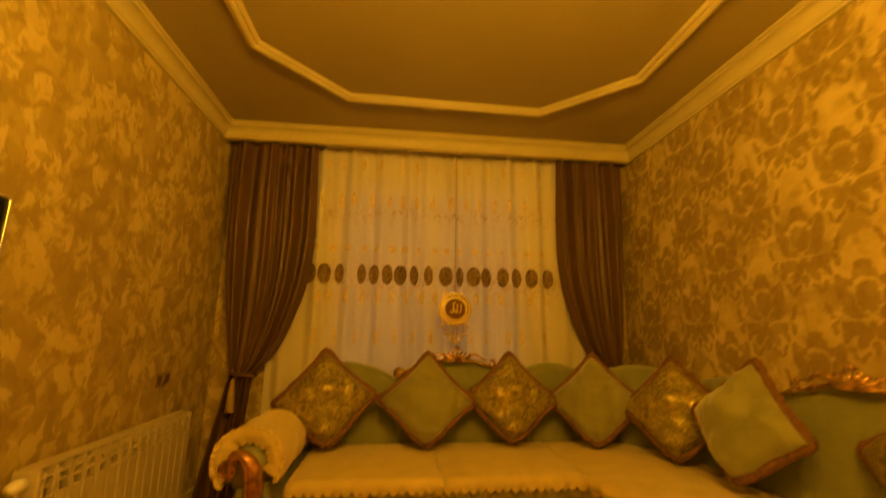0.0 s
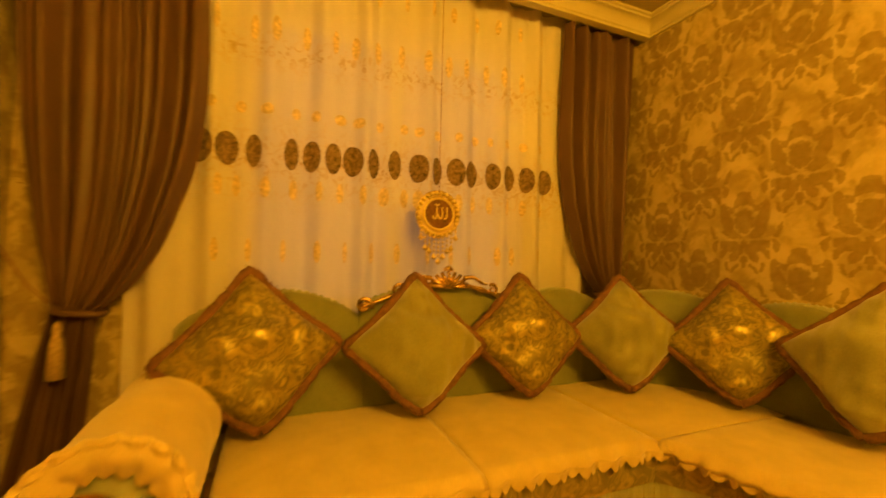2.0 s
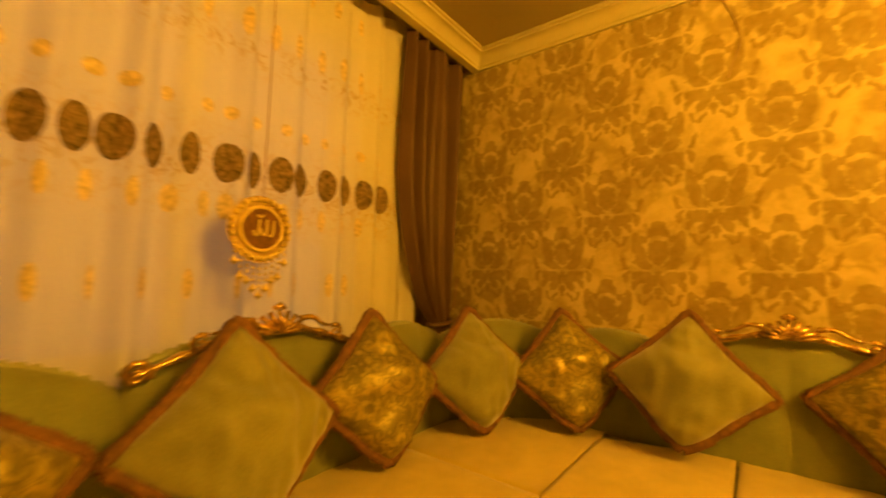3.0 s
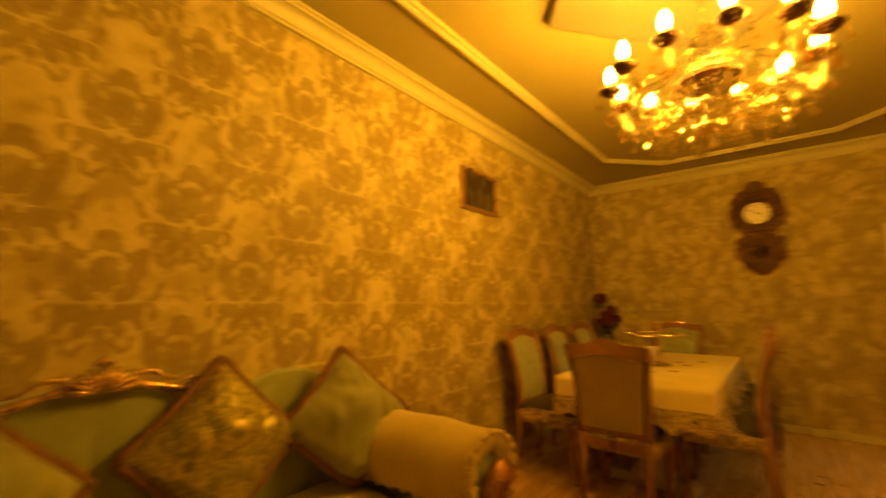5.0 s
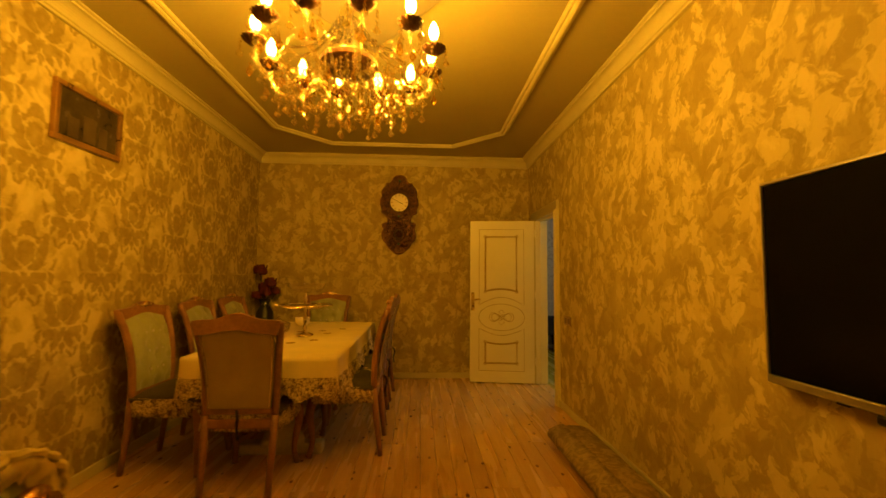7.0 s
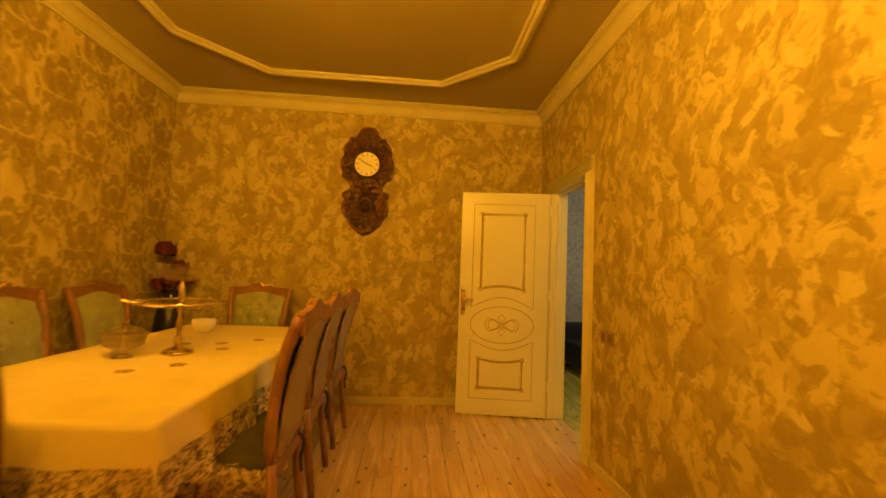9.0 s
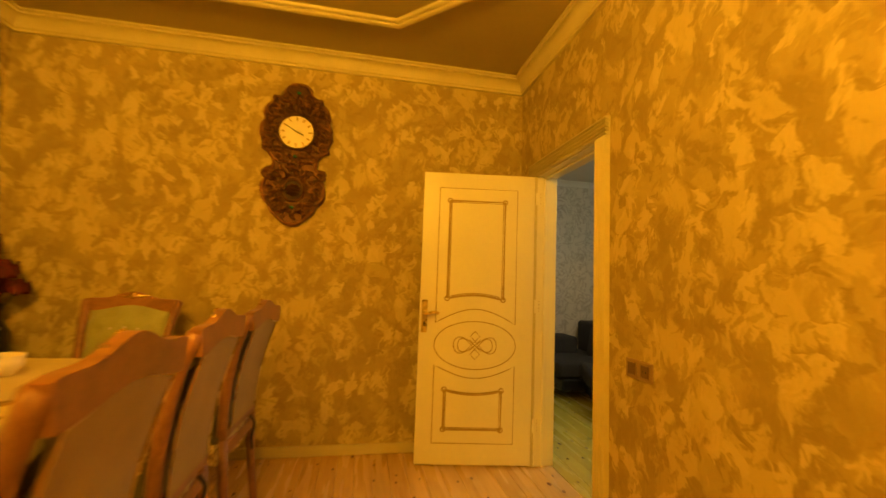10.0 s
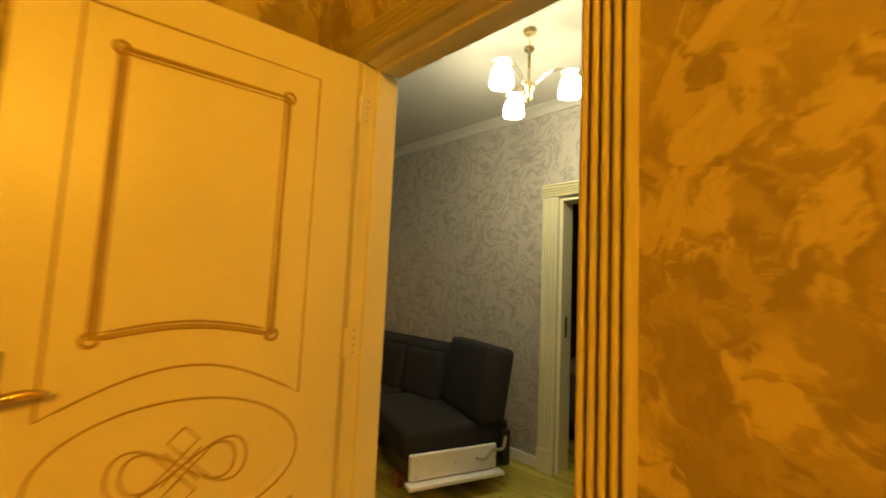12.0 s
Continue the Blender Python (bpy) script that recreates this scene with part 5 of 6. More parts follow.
def voile(u, v):
    x = -1.33 + 2.66 * u
    return Vector((x, 0.022 * math.sin(u * 74 + 1.5 * math.sin(u * 13)) + 0.012 * math.sin(u * 131), H - 0.03 - (H - 0.11) * v))


part("voile", sheet(voile, 300, 4), M_SHEER, sheer, smooth=True)


def lace_oval(u, z, rx, rz, bm):
    """A stitched oval patch that follows the folds of the voile."""
    x0 = u
    n = 16
    rows = []
    for k in (0.02, 0.55, 1.0):
        row = []
        for i in range(n):
            a = 2 * math.pi * i / n
            uu = x0 + k * rx * math.cos(a) / 2.66
            p = voile(uu, (2.80 - z - k * rz * math.sin(a)) / 2.72)
            row.append(bm.verts.new(p + Vector((0, -0.004, 0))))
        rows.append(row)
    for a, b in zip(rows, rows[1:]):
        for i in range(n):
            bm.faces.new((a[i], a[(i + 1) % n], b[(i + 1) % n], b[i]))
    bm.faces.new(rows[0])
    return bm


ro = random.Random(8)
for k in range(17):
    u = 0.115 + 0.0475 * k + ro.uniform(-0.012, 0.012)
    part("lace_oval", lace_oval(u, 1.665, 0.062 * ro.uniform(0.5, 1.0), 0.085, bmesh.new()), M_LACE, sheer, "dark lace oval")

for z, n, rx, rz in ((2.30, 15, 0.024, 0.065), (1.88, 17, 0.035, 0.03), (1.48, 17, 0.030, 0.055), (1.16, 13, 0.022, 0.06), (2.62, 13, 0.02, 0.05)):
    for k in range(n):
        part("lace_sprig", lace_oval(0.11 + 0.78 * (k + 0.5) / n + ro.uniform(-0.008, 0.008), z, rx * ro.uniform(0.6, 1.0), rz, bmesh.new()), M_SPRIG, sheer, "pale lace sprig")

# ---- hanging ornament ----
orn = thing("hanging_ornament", "round gold beaded ornament with brown centre on a cord", "ornament", m=Matrix.Translation((1.945, 6.965, 1.418)) @ Matrix.Scale(1.3, 4) @ Matrix.Translation((0, 0, -1.405)))
part("cord", tube([(0, 0, 1.50), (0, 0.003, 2.458)], 0.0018, 5), M_WOOD, orn)
RX = Matrix.Rotation(math.pi / 2, 4, "X")
part("disc", lathe([(0.0, -0.006), (0.062, -0.006), (0.066, 0.0), (0.062, 0.006), (0.0, 0.006)], 28, m=Matrix.Translation((0, 0, 1.405)) @ RX), M_FRINGE, orn, "brown disc")
part("bead_band", lathe([(0.070, -0.002), (0.104, -0.002), (0.104, 0.002), (0.070, 0.002)], 32, m=Matrix.Translation((0, 0.006, 1.405)) @ RX), M_BRASS, orn)
part("rim", tube([(0.068 * math.cos(a), -0.004, 1.405 + 0.068 * math.sin(a)) for a in [2 * math.pi * k / 32 for k in range(33)]], 0.006, 6), M_BEAD, orn)
for k in range(26):
    a = 2 * math.pi * k / 26
    part("bead", lathe([(0.0, -0.009), (0.010, -0.004), (0.010, 0.004), (0.0, 0.011)], 6, at=(0.092 * math.cos(a), -0.004, 1.405 + 0.092 * math.sin(a))), M_BEAD, orn)
for k in range(9):
    x = -0.08 + 0.02 * k
    ln = 5 - abs(k - 4) * 0.6
    part("pendant", strand(bmesh.new(), (x, -0.004, 1.405 - math.sqrt(max(0.0, 0.0074 - x * x)) * 0.9), int(ln) + 1, 0.0095), M_BEAD, orn)
for pts in (((0.035, 0.03), (0.033, -0.015), (0.02, -0.02)), ((0.012, 0.03), (0.012, -0.012), (0.0, -0.018), (-0.008, 0.0)), ((-0.012, 0.028), (-0.014, -0.016), (-0.026, -0.02), (-0.03, -0.008)), ((0.0, 0.042), (-0.012, 0.036), (-0.02, 0.042))):
    part("gilt_stroke", tube(spline([(x, -0.009, 1.405 + z) for x, z in pts], 4), 0.004, 5), M_BEAD, orn)

# ---- wall clock ----
clock = thing("wall_clock", "carved dark walnut wall clock with cream dial and green stones", "clock", m=Matrix.Translation((1.735, 0.0, 0)))
half = [(0.0, 2.655), (0.05, 2.65), (0.085, 2.62), (0.10, 2.575), (0.13, 2.545), (0.17, 2.55), (0.175, 2.515), (0.215, 2.475), (0.235, 2.42), (0.228, 2.37), (0.25, 2.32), (0.252, 2.25), (0.225, 2.19), (0.235, 2.155), (0.19, 2.13), (0.16, 2.09), (0.15, 2.04), (0.165, 2.01), (0.21, 2.0), (0.222, 1.965), (0.19, 1.94), (0.21, 1.91), (0.225, 1.85), (0.212, 1.79), (0.17, 1.745), (0.15, 1.70), (0.10, 1.65), (0.05, 1.61), (0.0, 1.598)]
outline = half + [(-x, z) for x, z in half[-2:0:-1]]
body = part("case", prism(outline, 0.035), M_DARKWOOD, clock, "carved walnut case")
RY = Matrix.Rotation(-math.pi / 2, 4, "X")
carve = random.Random(11)


def scroll(x, z, r, turns, y=0.042, flip=1, thick=0.012):
    n = int(10 * turns)
    return tube([(x + flip * (0.25 + 0.75 * t / n) * r * math.cos(t * 0.62), y, z + (0.25 + 0.75 * t / n) * r * math.sin(t * 0.62)) for t in range(n + 1)], [thick * (0.45 + 0.55 * t / n) for t in range(n + 1)], 6)


for s in (-1, 1):
    for x, z, r in ((0.19, 2.29, 0.055), (0.165, 2.43, 0.055), (0.08, 2.53, 0.045), (0.185, 1.965, 0.035), (0.165, 1.84, 0.055), (0.11, 1.72, 0.05), (0.12, 2.09, 0.03), (0.195, 2.19, 0.03)):
        part("carved_scroll", scroll(s * x, z, r, 1.5, flip=s), M_CARVED, clock)
    for k in range(11):
        a = 0.16 + k * 0.27
        for r in (0.145, 0.185, 0.218):
            if r < 0.2 or 0.5 < a < 2.3:
                part("carved_curl", scroll(s * r * math.sin(a), 2.285 + r * math.cos(a), carve.uniform(0.014, 0.022), 1.2, 0.04, s * carve.choice((-1, 1)), 0.008), M_DARKWOOD, clock)
    for k in range(9):
        a = 0.15 + k * 0.33
        for r in (0.10, 0.135, 0.17):
            if r < 0.15 or 0.6 < a < 2.6:
                part("carved_curl", scroll(s * r * math.sin(a), 1.86 + 1.15 * r * math.cos(a), carve.uniform(0.013, 0.021), 1.2, 0.04, s * carve.choice((-1, 1)), 0.008), M_DARKWOOD, clock)
rim = [(x * 0.955, 2.13 + (z - 2.13) * 0.965) for x, z in outline]
part("carved_rim", tube(spline([(x, 0.038, z) for x, z in rim + rim[:1]], 3), [0.012 + 0.004 * math.sin(k * 0.9) for k in range(3 * len(rim) + 1)], 6), M_CARVED, clock, smooth=True)
for cz, r0, r1, n, sq in ((2.285, 0.145, 0.225, 64, 1.12), (1.86, 0.095, 0.19, 54, 1.15)):
    for k in range(n):
        a, r, turn, ln = 2 * math.pi * (k * 0.618 + 0.03), carve.uniform(r0, r1), carve.uniform(-1.2, 1.2), carve.uniform(0.018, 0.034)
        x, z = r * math.cos(a), cz + r * math.sin(a) * sq
        dx, dz = ln * math.cos(a + turn), ln * math.sin(a + turn)
        part("carved_leaf", tube(spline([(x - dx, 0.036, z - dz), (x + 0.35 * dz, 0.052, z - 0.35 * dx), (x + dx, 0.040, z + dz)], 3), [0.004, 0.007, 0.009, 0.010, 0.009, 0.006, 0.003], 6), M_CARVED, clock, smooth=True)
for k in range(8):
    part("bead", lathe([(0.0, -0.012), (0.012, -0.005), (0.012, 0.005), (0.0, 0.012)], 8, at=(-0.098 + 0.028 * k, 0.062, 2.065)), M_CARVED, clock, smooth=True)
part("lintel", boxed(-0.12, 0.03, 2.055, 0.12, 0.06, 2.075, bevel=0.006), M_WOOD, clock, "reddish bar under the dial")
dial = part("dial", lathe([(0.0, 0.0), (0.124, 0.0), (0.124, 0.008), (0.0, 0.01)], 36, m=Matrix.Translation((0, 0.036, 2.285)) @ RY), M_DIAL, clock, "cream dial")
part("bezel", tube([(0.127 * math.cos(a), 0.046, 2.285 + 0.127 * math.sin(a)) for a in [2 * math.pi * k / 32 for k in range(33)]], 0.009, 7), M_DARKWOOD, clock, smooth=True)
for k in range(12):
    a = 2 * math.pi * k / 12
    part("numeral", boxed(-0.006, 0.047, 0.083, 0.006, 0.0485, 0.108, m=Matrix.Translation((0, 0, 2.285)) @ Matrix.Rotation(a, 4, "Y")), M_GROOVE, dial)
part("hour_hand", boxed(-0.004, 0.050, -0.01, 0.004, 0.052, 0.055, m=Matrix.Translation((0, 0, 2.285)) @ Matrix.Rotation(math.radians(-113), 4, "Y")), M_BLACK, dial)
part("minute_hand", boxed(-0.003, 0.053, -0.015, 0.003, 0.055, 0.085, m=Matrix.Translation((0, 0, 2.285)) @ Matrix.Rotation(math.radians(60), 4, "Y")), M_BLACK, dial)
part("pendulum_niche", lathe([(0.0, 0.0), (0.07, 0.0), (0.07, 0.004), (0.0, 0.004)], 24, m=Matrix.Translation((0, 0.036, 1.86)) @ RY), M_SLAB, clock)
part("niche_ring", tube([(0.072 * math.cos(a), 0.044, 1.86 + 0.078 * math.sin(a)) for a in [2 * math.pi * k / 24 for k in range(25)]], 0.011, 7), M_DARKWOOD, clock, smooth=True)
for n, r, y in ((9, 0.036, 0.046), (5, 0.016, 0.054)):
    for k in range(n):
        a = 2 * math.pi * k / n
        part("rose_petal", lathe([(0.0, -0.014), (0.017, 0.0), (0.0, 0.014)], 7, at=(r * math.cos(a), y, 1.86 + r * math.sin(a))), M_CARVED, clock)
for z in (2.575, 2.105, 1.735):
    part("stone", lathe([(0.0, -0.012), (0.012, -0.004), (0.012, 0.004), (0.0, 0.012)], 8, at=(0, 0.05, z)), M_GEM, clock, "green stone")

# ---- television ----
tv = thing("television", "flat black television with aluminium bezel on the wall", "television", m=Matrix.Translation((0.0, 4.55, 1.305)))
part("housing", boxed(0.012, -0.685, -0.39, 0.06, 0.685, 0.39, bevel=0.01), M_BLACK, tv)
part("bezel", box(box(box(box(bmesh.new(), 0.061, -0.69, -0.395, 0.079, 0.69, -0.365, bevel=0.003), 0.061, -0.69, 0.379, 0.079, 0.69, 0.391, bevel=0.003), 0.061, -0.69, -0.3645, 0.079, -0.68, 0.3785, bevel=0.002), 0.061, 0.68, -0.3645, 0.079, 0.69, 0.3785, bevel=0.002), M_ALU, tv, "brushed aluminium bezel")
part("screen", boxed(0.0605, -0.679, -0.364, 0.0705, 0.679, 0.378), M_SCREEN, tv, "black glossy screen")
part("sensor_box", boxed(0.04, -0.30, -0.425, 0.085, -0.16, -0.396, bevel=0.006), M_BLACK, tv)
part("side_dongle", boxed(0.02, -0.712, -0.385, 0.05, -0.691, -0.345, bevel=0.003), M_BLACK, tv)
part("clip", boxed(0.04, -0.43, -0.405, 0.07, -0.39, -0.396, bevel=0.002), M_BLACK, tv)

# ---- picture ----
pic = thing("framed_picture", "small dark picture in gilded wooden frame", "picture", m=Matrix.Translation((W, 2.775, 2.26)))
for a in ((-0.03, -0.265, -0.178, -0.002, 0.265, -0.143), (-0.03, -0.265, 0.143, -0.002, 0.265, 0.178), (-0.03, -0.265, -0.1425, -0.002, -0.23, 0.1425), (-0.03, 0.23, -0.1425, -0.002, 0.265, 0.1425)):
    part("frame_rail", boxed(*a, bevel=0.007, seg=2), M_FRAME, pic)
M_PICTURE = plain("dark_picture", (0.055, 0.04, 0.02), 0.25, vary=0.5, scale=9.0)
M_REFLECTION = plain("reflection_brown", (0.072, 0.05, 0.023), 0.4, vary=0.4)
part("print", boxed(-0.014, -0.23, -0.1425, -0.004, 0.23, 0.1425), M_PICTURE, pic)
# slightly lighter brown boxes paint the room's reflections on the picture
for y, w, h in ((-0.11, 0.035, 0.13), (0.0, 0.05, 0.16), (0.12, 0.04, 0.12)):
    part("reflection_shape", boxed(-0.0165, y - w, -0.13, -0.0142, y + w, -0.13 + h), M_REFLECTION, pic)

# ---- radiator ----
rad = thing("radiator", "white enamel sectional radiator on the wall", "radiator", m=Matrix.Translation((0.04, 5.53, 0.12)))
RS = bmesh.new()
box(RS, 0.085, 0.005, 0.0, 0.10, 0.0745, 0.465, bevel=0.006, seg=2)
box(RS, 0.02, 0.032, 0.0, 0.0849, 0.047, 0.55, bevel=0.003)
box(RS, 0.0, 0.01, 0.03, 0.0199, 0.069, 0.54, bevel=0.004)
for k in range(2):
    box(RS, 0.078, 0.006, 0.499 + 0.035 * k, 0.0945, 0.073, 0.5035 + 0.035 * k)
box(RS, 0.01, 0.002, 0.572, 0.085, 0.077, 0.58, bevel=0.003)
box(RS, 0.02, 0.0, 0.4655, 0.096, 0.0065, 0.5715, bevel=0.001)
box(RS, 0.02, 0.0725, 0.4655, 0.096, 0.079, 0.5715, bevel=0.001)
RSM = mesh_from(RS, "section")
RSM.materials.append(M_RAD)
for k in range(15):
    part("section", RSM, None, rad, m=Matrix.Translation((0, 0.08 * k, 0)))
# added brown sheet: its colour gives the shade deep in the louvre slots
part("louvre_shade", boxed(0.0205, 0.001, 0.47, 0.028, 1.199, 0.568), M_GROOVE, rad, "brown sheet standing in for the shade behind the louvres")
part("end_cap", boxed(0.0, -0.012, 0.0, 0.098, 0.0015, 0.575, bevel=0.005), M_RAD, rad)
part("valve", lathe([(0.0, 0.0), (0.022, 0.004), (0.026, 0.03), (0.022, 0.06), (0.0, 0.066)], 14, m=Matrix.Translation((0.05, -0.012, 0.53)) @ Matrix.Rotation(math.pi / 2, 4, "X")), M_PVC, rad, "white thermostat knob", smooth=True)
part("pipe", tube([(0.05, -0.045, 0.52), (0.05, -0.045, -0.128)], 0.011, 8), M_RAD, rad)


# ---- sockets and switch ----
def plate_pair(name, y, z, label, kind):
    t = thing(name, label, kind, m=Matrix.Translation((0.0, y, z)))
    for k in (0, 1):
        pl = part("plate", boxed(0.001, k * 0.088, -0.042, 0.011, k * 0.088 + 0.086, 0.042, bevel=0.003), M_PLUG, t)
        part("insert", boxed(0.0112, k * 0.088 + 0.018, -0.026, 0.0145, k * 0.088 + 0.068, 0.026, bevel=0.002), M_INSERT, pl)
        if k:
            for d in (-0.01, 0.01):
                part("socket_hole", lathe([(0.0, 0), (0.0035, 0), (0.0035, 0.001), (0.0, 0.001)], 8, m=Matrix.Translation((0.0148, k * 0.088 + 0.043 + d, 0)) @ Matrix.Rotation(math.pi / 2, 4, "Y")), M_BLACK, pl)
    return t


plate_pair("light_switch", 1.37, 0.892, "brown plastic light switch and socket beside the door", "light switch")
plate_pair("wall_socket", 6.47, 0.92, "brown plastic double socket above the radiator", "socket")

# ---- rolled carpet ----
roll = thing("rolled_carpet", "rolled patterned brown carpet along the wall", "carpet", m=Matrix.Translation((0.235, 2.14, 0.077)))


def spiral(u, v):
    a = u * 2 * math.pi * 3.2
    r = 0.025 + 0.068 * u
    return Vector((2.05 * r * math.cos(a), 2.9 * v, 0.80 * r * math.sin(a)))


part("carpet_sheet", sheet(spiral, 96, 6, 0.008), M_CARPET, roll, smooth=True)

# ---- things on and by the table ----
stand = thing("fruit_stand", "two-tier glass fruit stand with brass stem on the table", "fruit stand", m=Matrix.Translation((2.44, 1.77, TZ + 0.004)))
part("base", lathe([(0.0, 0.0), (0.075, 0.0), (0.07, 0.012), (0.02, 0.03), (0.0, 0.03)], 20), M_BRASS, stand, smooth=True)
part("stem", lathe([(0.0, 0.03), (0.012, 0.03), (0.02, 0.07), (0.010, 0.10), (0.018, 0.15), (0.009, 0.19), (0.02, 0.235), (0.010, 0.26), (0.016, 0.31), (0.008, 0.36), (0.0, 0.37)], 12), M_BRASS, stand, smooth=True)
part("lower_dish", lathe([(0.0, 0.228), (0.12, 0.232), (0.215, 0.252), (0.225, 0.262), (0.21, 0.257), (0.11, 0.238), (0.0, 0.235)], 32), M_BOWL, stand, "clear glass dish", smooth=True)
part("dish_rim", tube([(0.222 * (1 + 0.03 * math.cos(6 * a)) * math.cos(a), 0.222 * (1 + 0.03 * math.cos(6 * a)) * math.sin(a), 0.262) for a in [2 * math.pi * k / 48 for k in range(49)]], 0.005, 6), M_BRASS, stand)
for k in range(3):
    a = 2 * math.pi * k / 3 + 0.4
    part("bracket", tube(spline([(0.01 * math.cos(a), 0.01 * math.sin(a), 0.245), (0.12 * math.cos(a), 0.12 * math.sin(a), 0.238), (0.25 * math.cos(a), 0.25 * math.sin(a), 0.268)], 4), 0.007, 6), M_BRASS, stand)
part("upper_bowl", lathe([(0.0, 0.365), (0.06, 0.37), (0.14, 0.40), (0.185, 0.455), (0.178, 0.455), (0.135, 0.406), (0.055, 0.377), (0.0, 0.373)], 32), M_BOWL, stand, "wide clear glass bowl", smooth=True)
jar = thing("candy_bowl", "lidded cut glass bowl with dark sweets on the table", "bowl", m=Matrix.Translation((2.62, 1.90, TZ + 0.004)))
part("bowl", lathe([(0.0, 0.0), (0.045, 0.0), (0.02, 0.015), (0.02, 0.03), (0.085, 0.06), (0.095, 0.115), (0.09, 0.115), (0.078, 0.066), (0.0, 0.04)], 20), M_CLEAR, jar, smooth=True)
part("lid", lathe([(0.094, 0.117), (0.06, 0.14), (0.012, 0.152), (0.018, 0.17), (0.0, 0.18)], 20), M_CLEAR, jar, "glass lid", smooth=True)
part("sweets", lathe([(0.0, 0.05), (0.06, 0.066), (0.066, 0.085), (0.03, 0.095), (0.0, 0.097)], 12, wave=0.06, waves=5), M_BOX, jar, "dark red sweets")
cup = thing("sugar_bowl", "small cream china bowl on the table", "bowl", m=Matrix.Translation((2.66, 1.05, TZ + 0.004)))
part("body", lathe([(0.0, 0.0), (0.04, 0.0), (0.07, 0.04), (0.075, 0.085), (0.07, 0.085), (0.064, 0.044), (0.0, 0.012)], 20), M_DIAL, cup, smooth=True)
for x, y in ((2.36, 1.45), (2.28, 1.62), (2.30, 2.02), (2.44, 2.16), (2.20, 1.30), (2.55, 1.50)):
    part("doily_motif", lathe([(0.0, 0.0), (0.035, 0.0), (0.03, 0.003), (0.0, 0.004)], 14, at=(x - (TX0 + TX1) / 2, y - (TY0 + TY1) / 2, TZ + 0.001), wave=0.14, waves=5), M_MOTIF, cloth, "embroidered brown leaf motif")
vase = thing("floor_vase", "tall dark floor vase with dark red roses in the corner", "vase", m=Matrix.Translation((3.36, 0.20, 0)))
part("body", lathe([(0.0, 0.0), (0.09, 0.0), (0.10, 0.03), (0.06, 0.10), (0.09, 0.40), (0.12, 0.68), (0.10, 0.86), (0.05, 0.95), (0.075, 1.02), (0.068, 1.02), (0.04, 0.95), (0.0, 0.94)], 20), M_BLACK, vase, "black glazed body", smooth=True)


def rose(x, y, z, r):
    head = part("rose", lathe([(0.0, -r * 0.5), (r * 0.35, -r * 0.2), (r * 0.3, r * 0.2), (0.0, r * 0.35)], 8, at=(x, y, z)), M_RED, vase, "dark red rose", smooth=True)
    for k in range(16):
        a, e = k * 2.4, 1.35 - 0.085 * k
        d = Vector((math.cos(a) * math.cos(e), math.sin(a) * math.cos(e), math.sin(e)))
        side = d.cross(Vector((0, 0, 1))).normalized()
        up = side.cross(d)
        c = Vector((x, y, z)) + d * r * (0.25 + 0.045 * k)
        part("petal", sheet(lambda u, v: c + side * r * (u - 0.5) * 1.1 * math.sin(math.pi * (0.2 + 0.7 * v)) + up * r * (v - 0.4) + d * r * 0.35 * (v * v - (2 * u - 1) ** 2 * 0.5), 4, 4), M_RED, head, smooth=True)


for x, y, z, r in ((0.06, 0.02, 1.35, 0.095), (-0.07, 0.03, 1.20, 0.085), (0.02, -0.02, 1.14, 0.085), (-0.03, 0.08, 1.09, 0.085), (-0.12, -0.02, 1.10, 0.07), (0.08, 0.06, 1.05, 0.07)):
    rose(x, y, z, r)
    part("stem", tube([(x * 0.2, y * 0.2, 0.96), (x * 0.7, y * 0.7, (0.96 + z) / 2), (x, y, z)], 0.005, 5), M_LEAF, vase)

cable = tagged(part("wall_cable", tube(spline([(W - 0.004, 5.50, 2.786), (W - 0.004, 5.43, 2.62), (W - 0.004, 5.405, 2.5), (W - 0.004, 5.45, 2.36), (W - 0.004, 5.46, 2.31)], 5), 0.0035, 6), M_GROOVE, smooth=True), "thin dark cable hanging down the damask wall", "cable")

# ---- the room next door ----
def far_wallpaper():
    n = Nodes("wallpaper_grey")
    v = n.coord()
    warp = n.add("ShaderNodeTexNoise", Scale=3.0, Detail=2.0)
    n.link(v, warp.inputs["Vector"])
    vec = n.mix(0.22, v, warp.outputs["Color"], "ADD")
    f = n.noise(vec, 6.0, 3, 0.5, 1.8)
    line = n.math("ABSOLUTE", n.math("SUBTRACT", f, 0.5))
    c1 = n.ramp(line, [(0.0, (0.30, 0.275, 0.235)), (0.02, (0.39, 0.36, 0.315)), (0.07, (0.48, 0.445, 0.39))])
    n.bump(f, 0.15, 0.004)
    return n.out(c1, 0.5)


M_GREYPAPER = far_wallpaper()
M_FARCEIL = plain("white_ceiling_paint", (0.56, 0.54, 0.49), 0.7, vary=0.03)
structure("wall_far_west", box(box(box(bmesh.new(), FX0 - 0.15, FY0 - 0.1, 0, FX0, -0.02, FH + 0.1), FX0 - 0.15, 0.80, 0, FX0, FY1 + 0.1, FH + 0.1), FX0 - 0.15, -0.019, 1.975, FX0, 0.799, FH + 0.1), M_GREYPAPER, "wall with grey scribbled wallpaper", "wall")
structure("wall_far_south", boxed(FX0, FY0 - 0.15, 0, -TH, FY0, FH + 0.1), M_GREYPAPER, "wall with grey wallpaper", "wall")
structure("wall_far_north", boxed(FX0, FY1, 0, -TH, FY1 + 0.15, FH + 0.1), M_GREYPAPER, "wall with grey wallpaper", "wall")
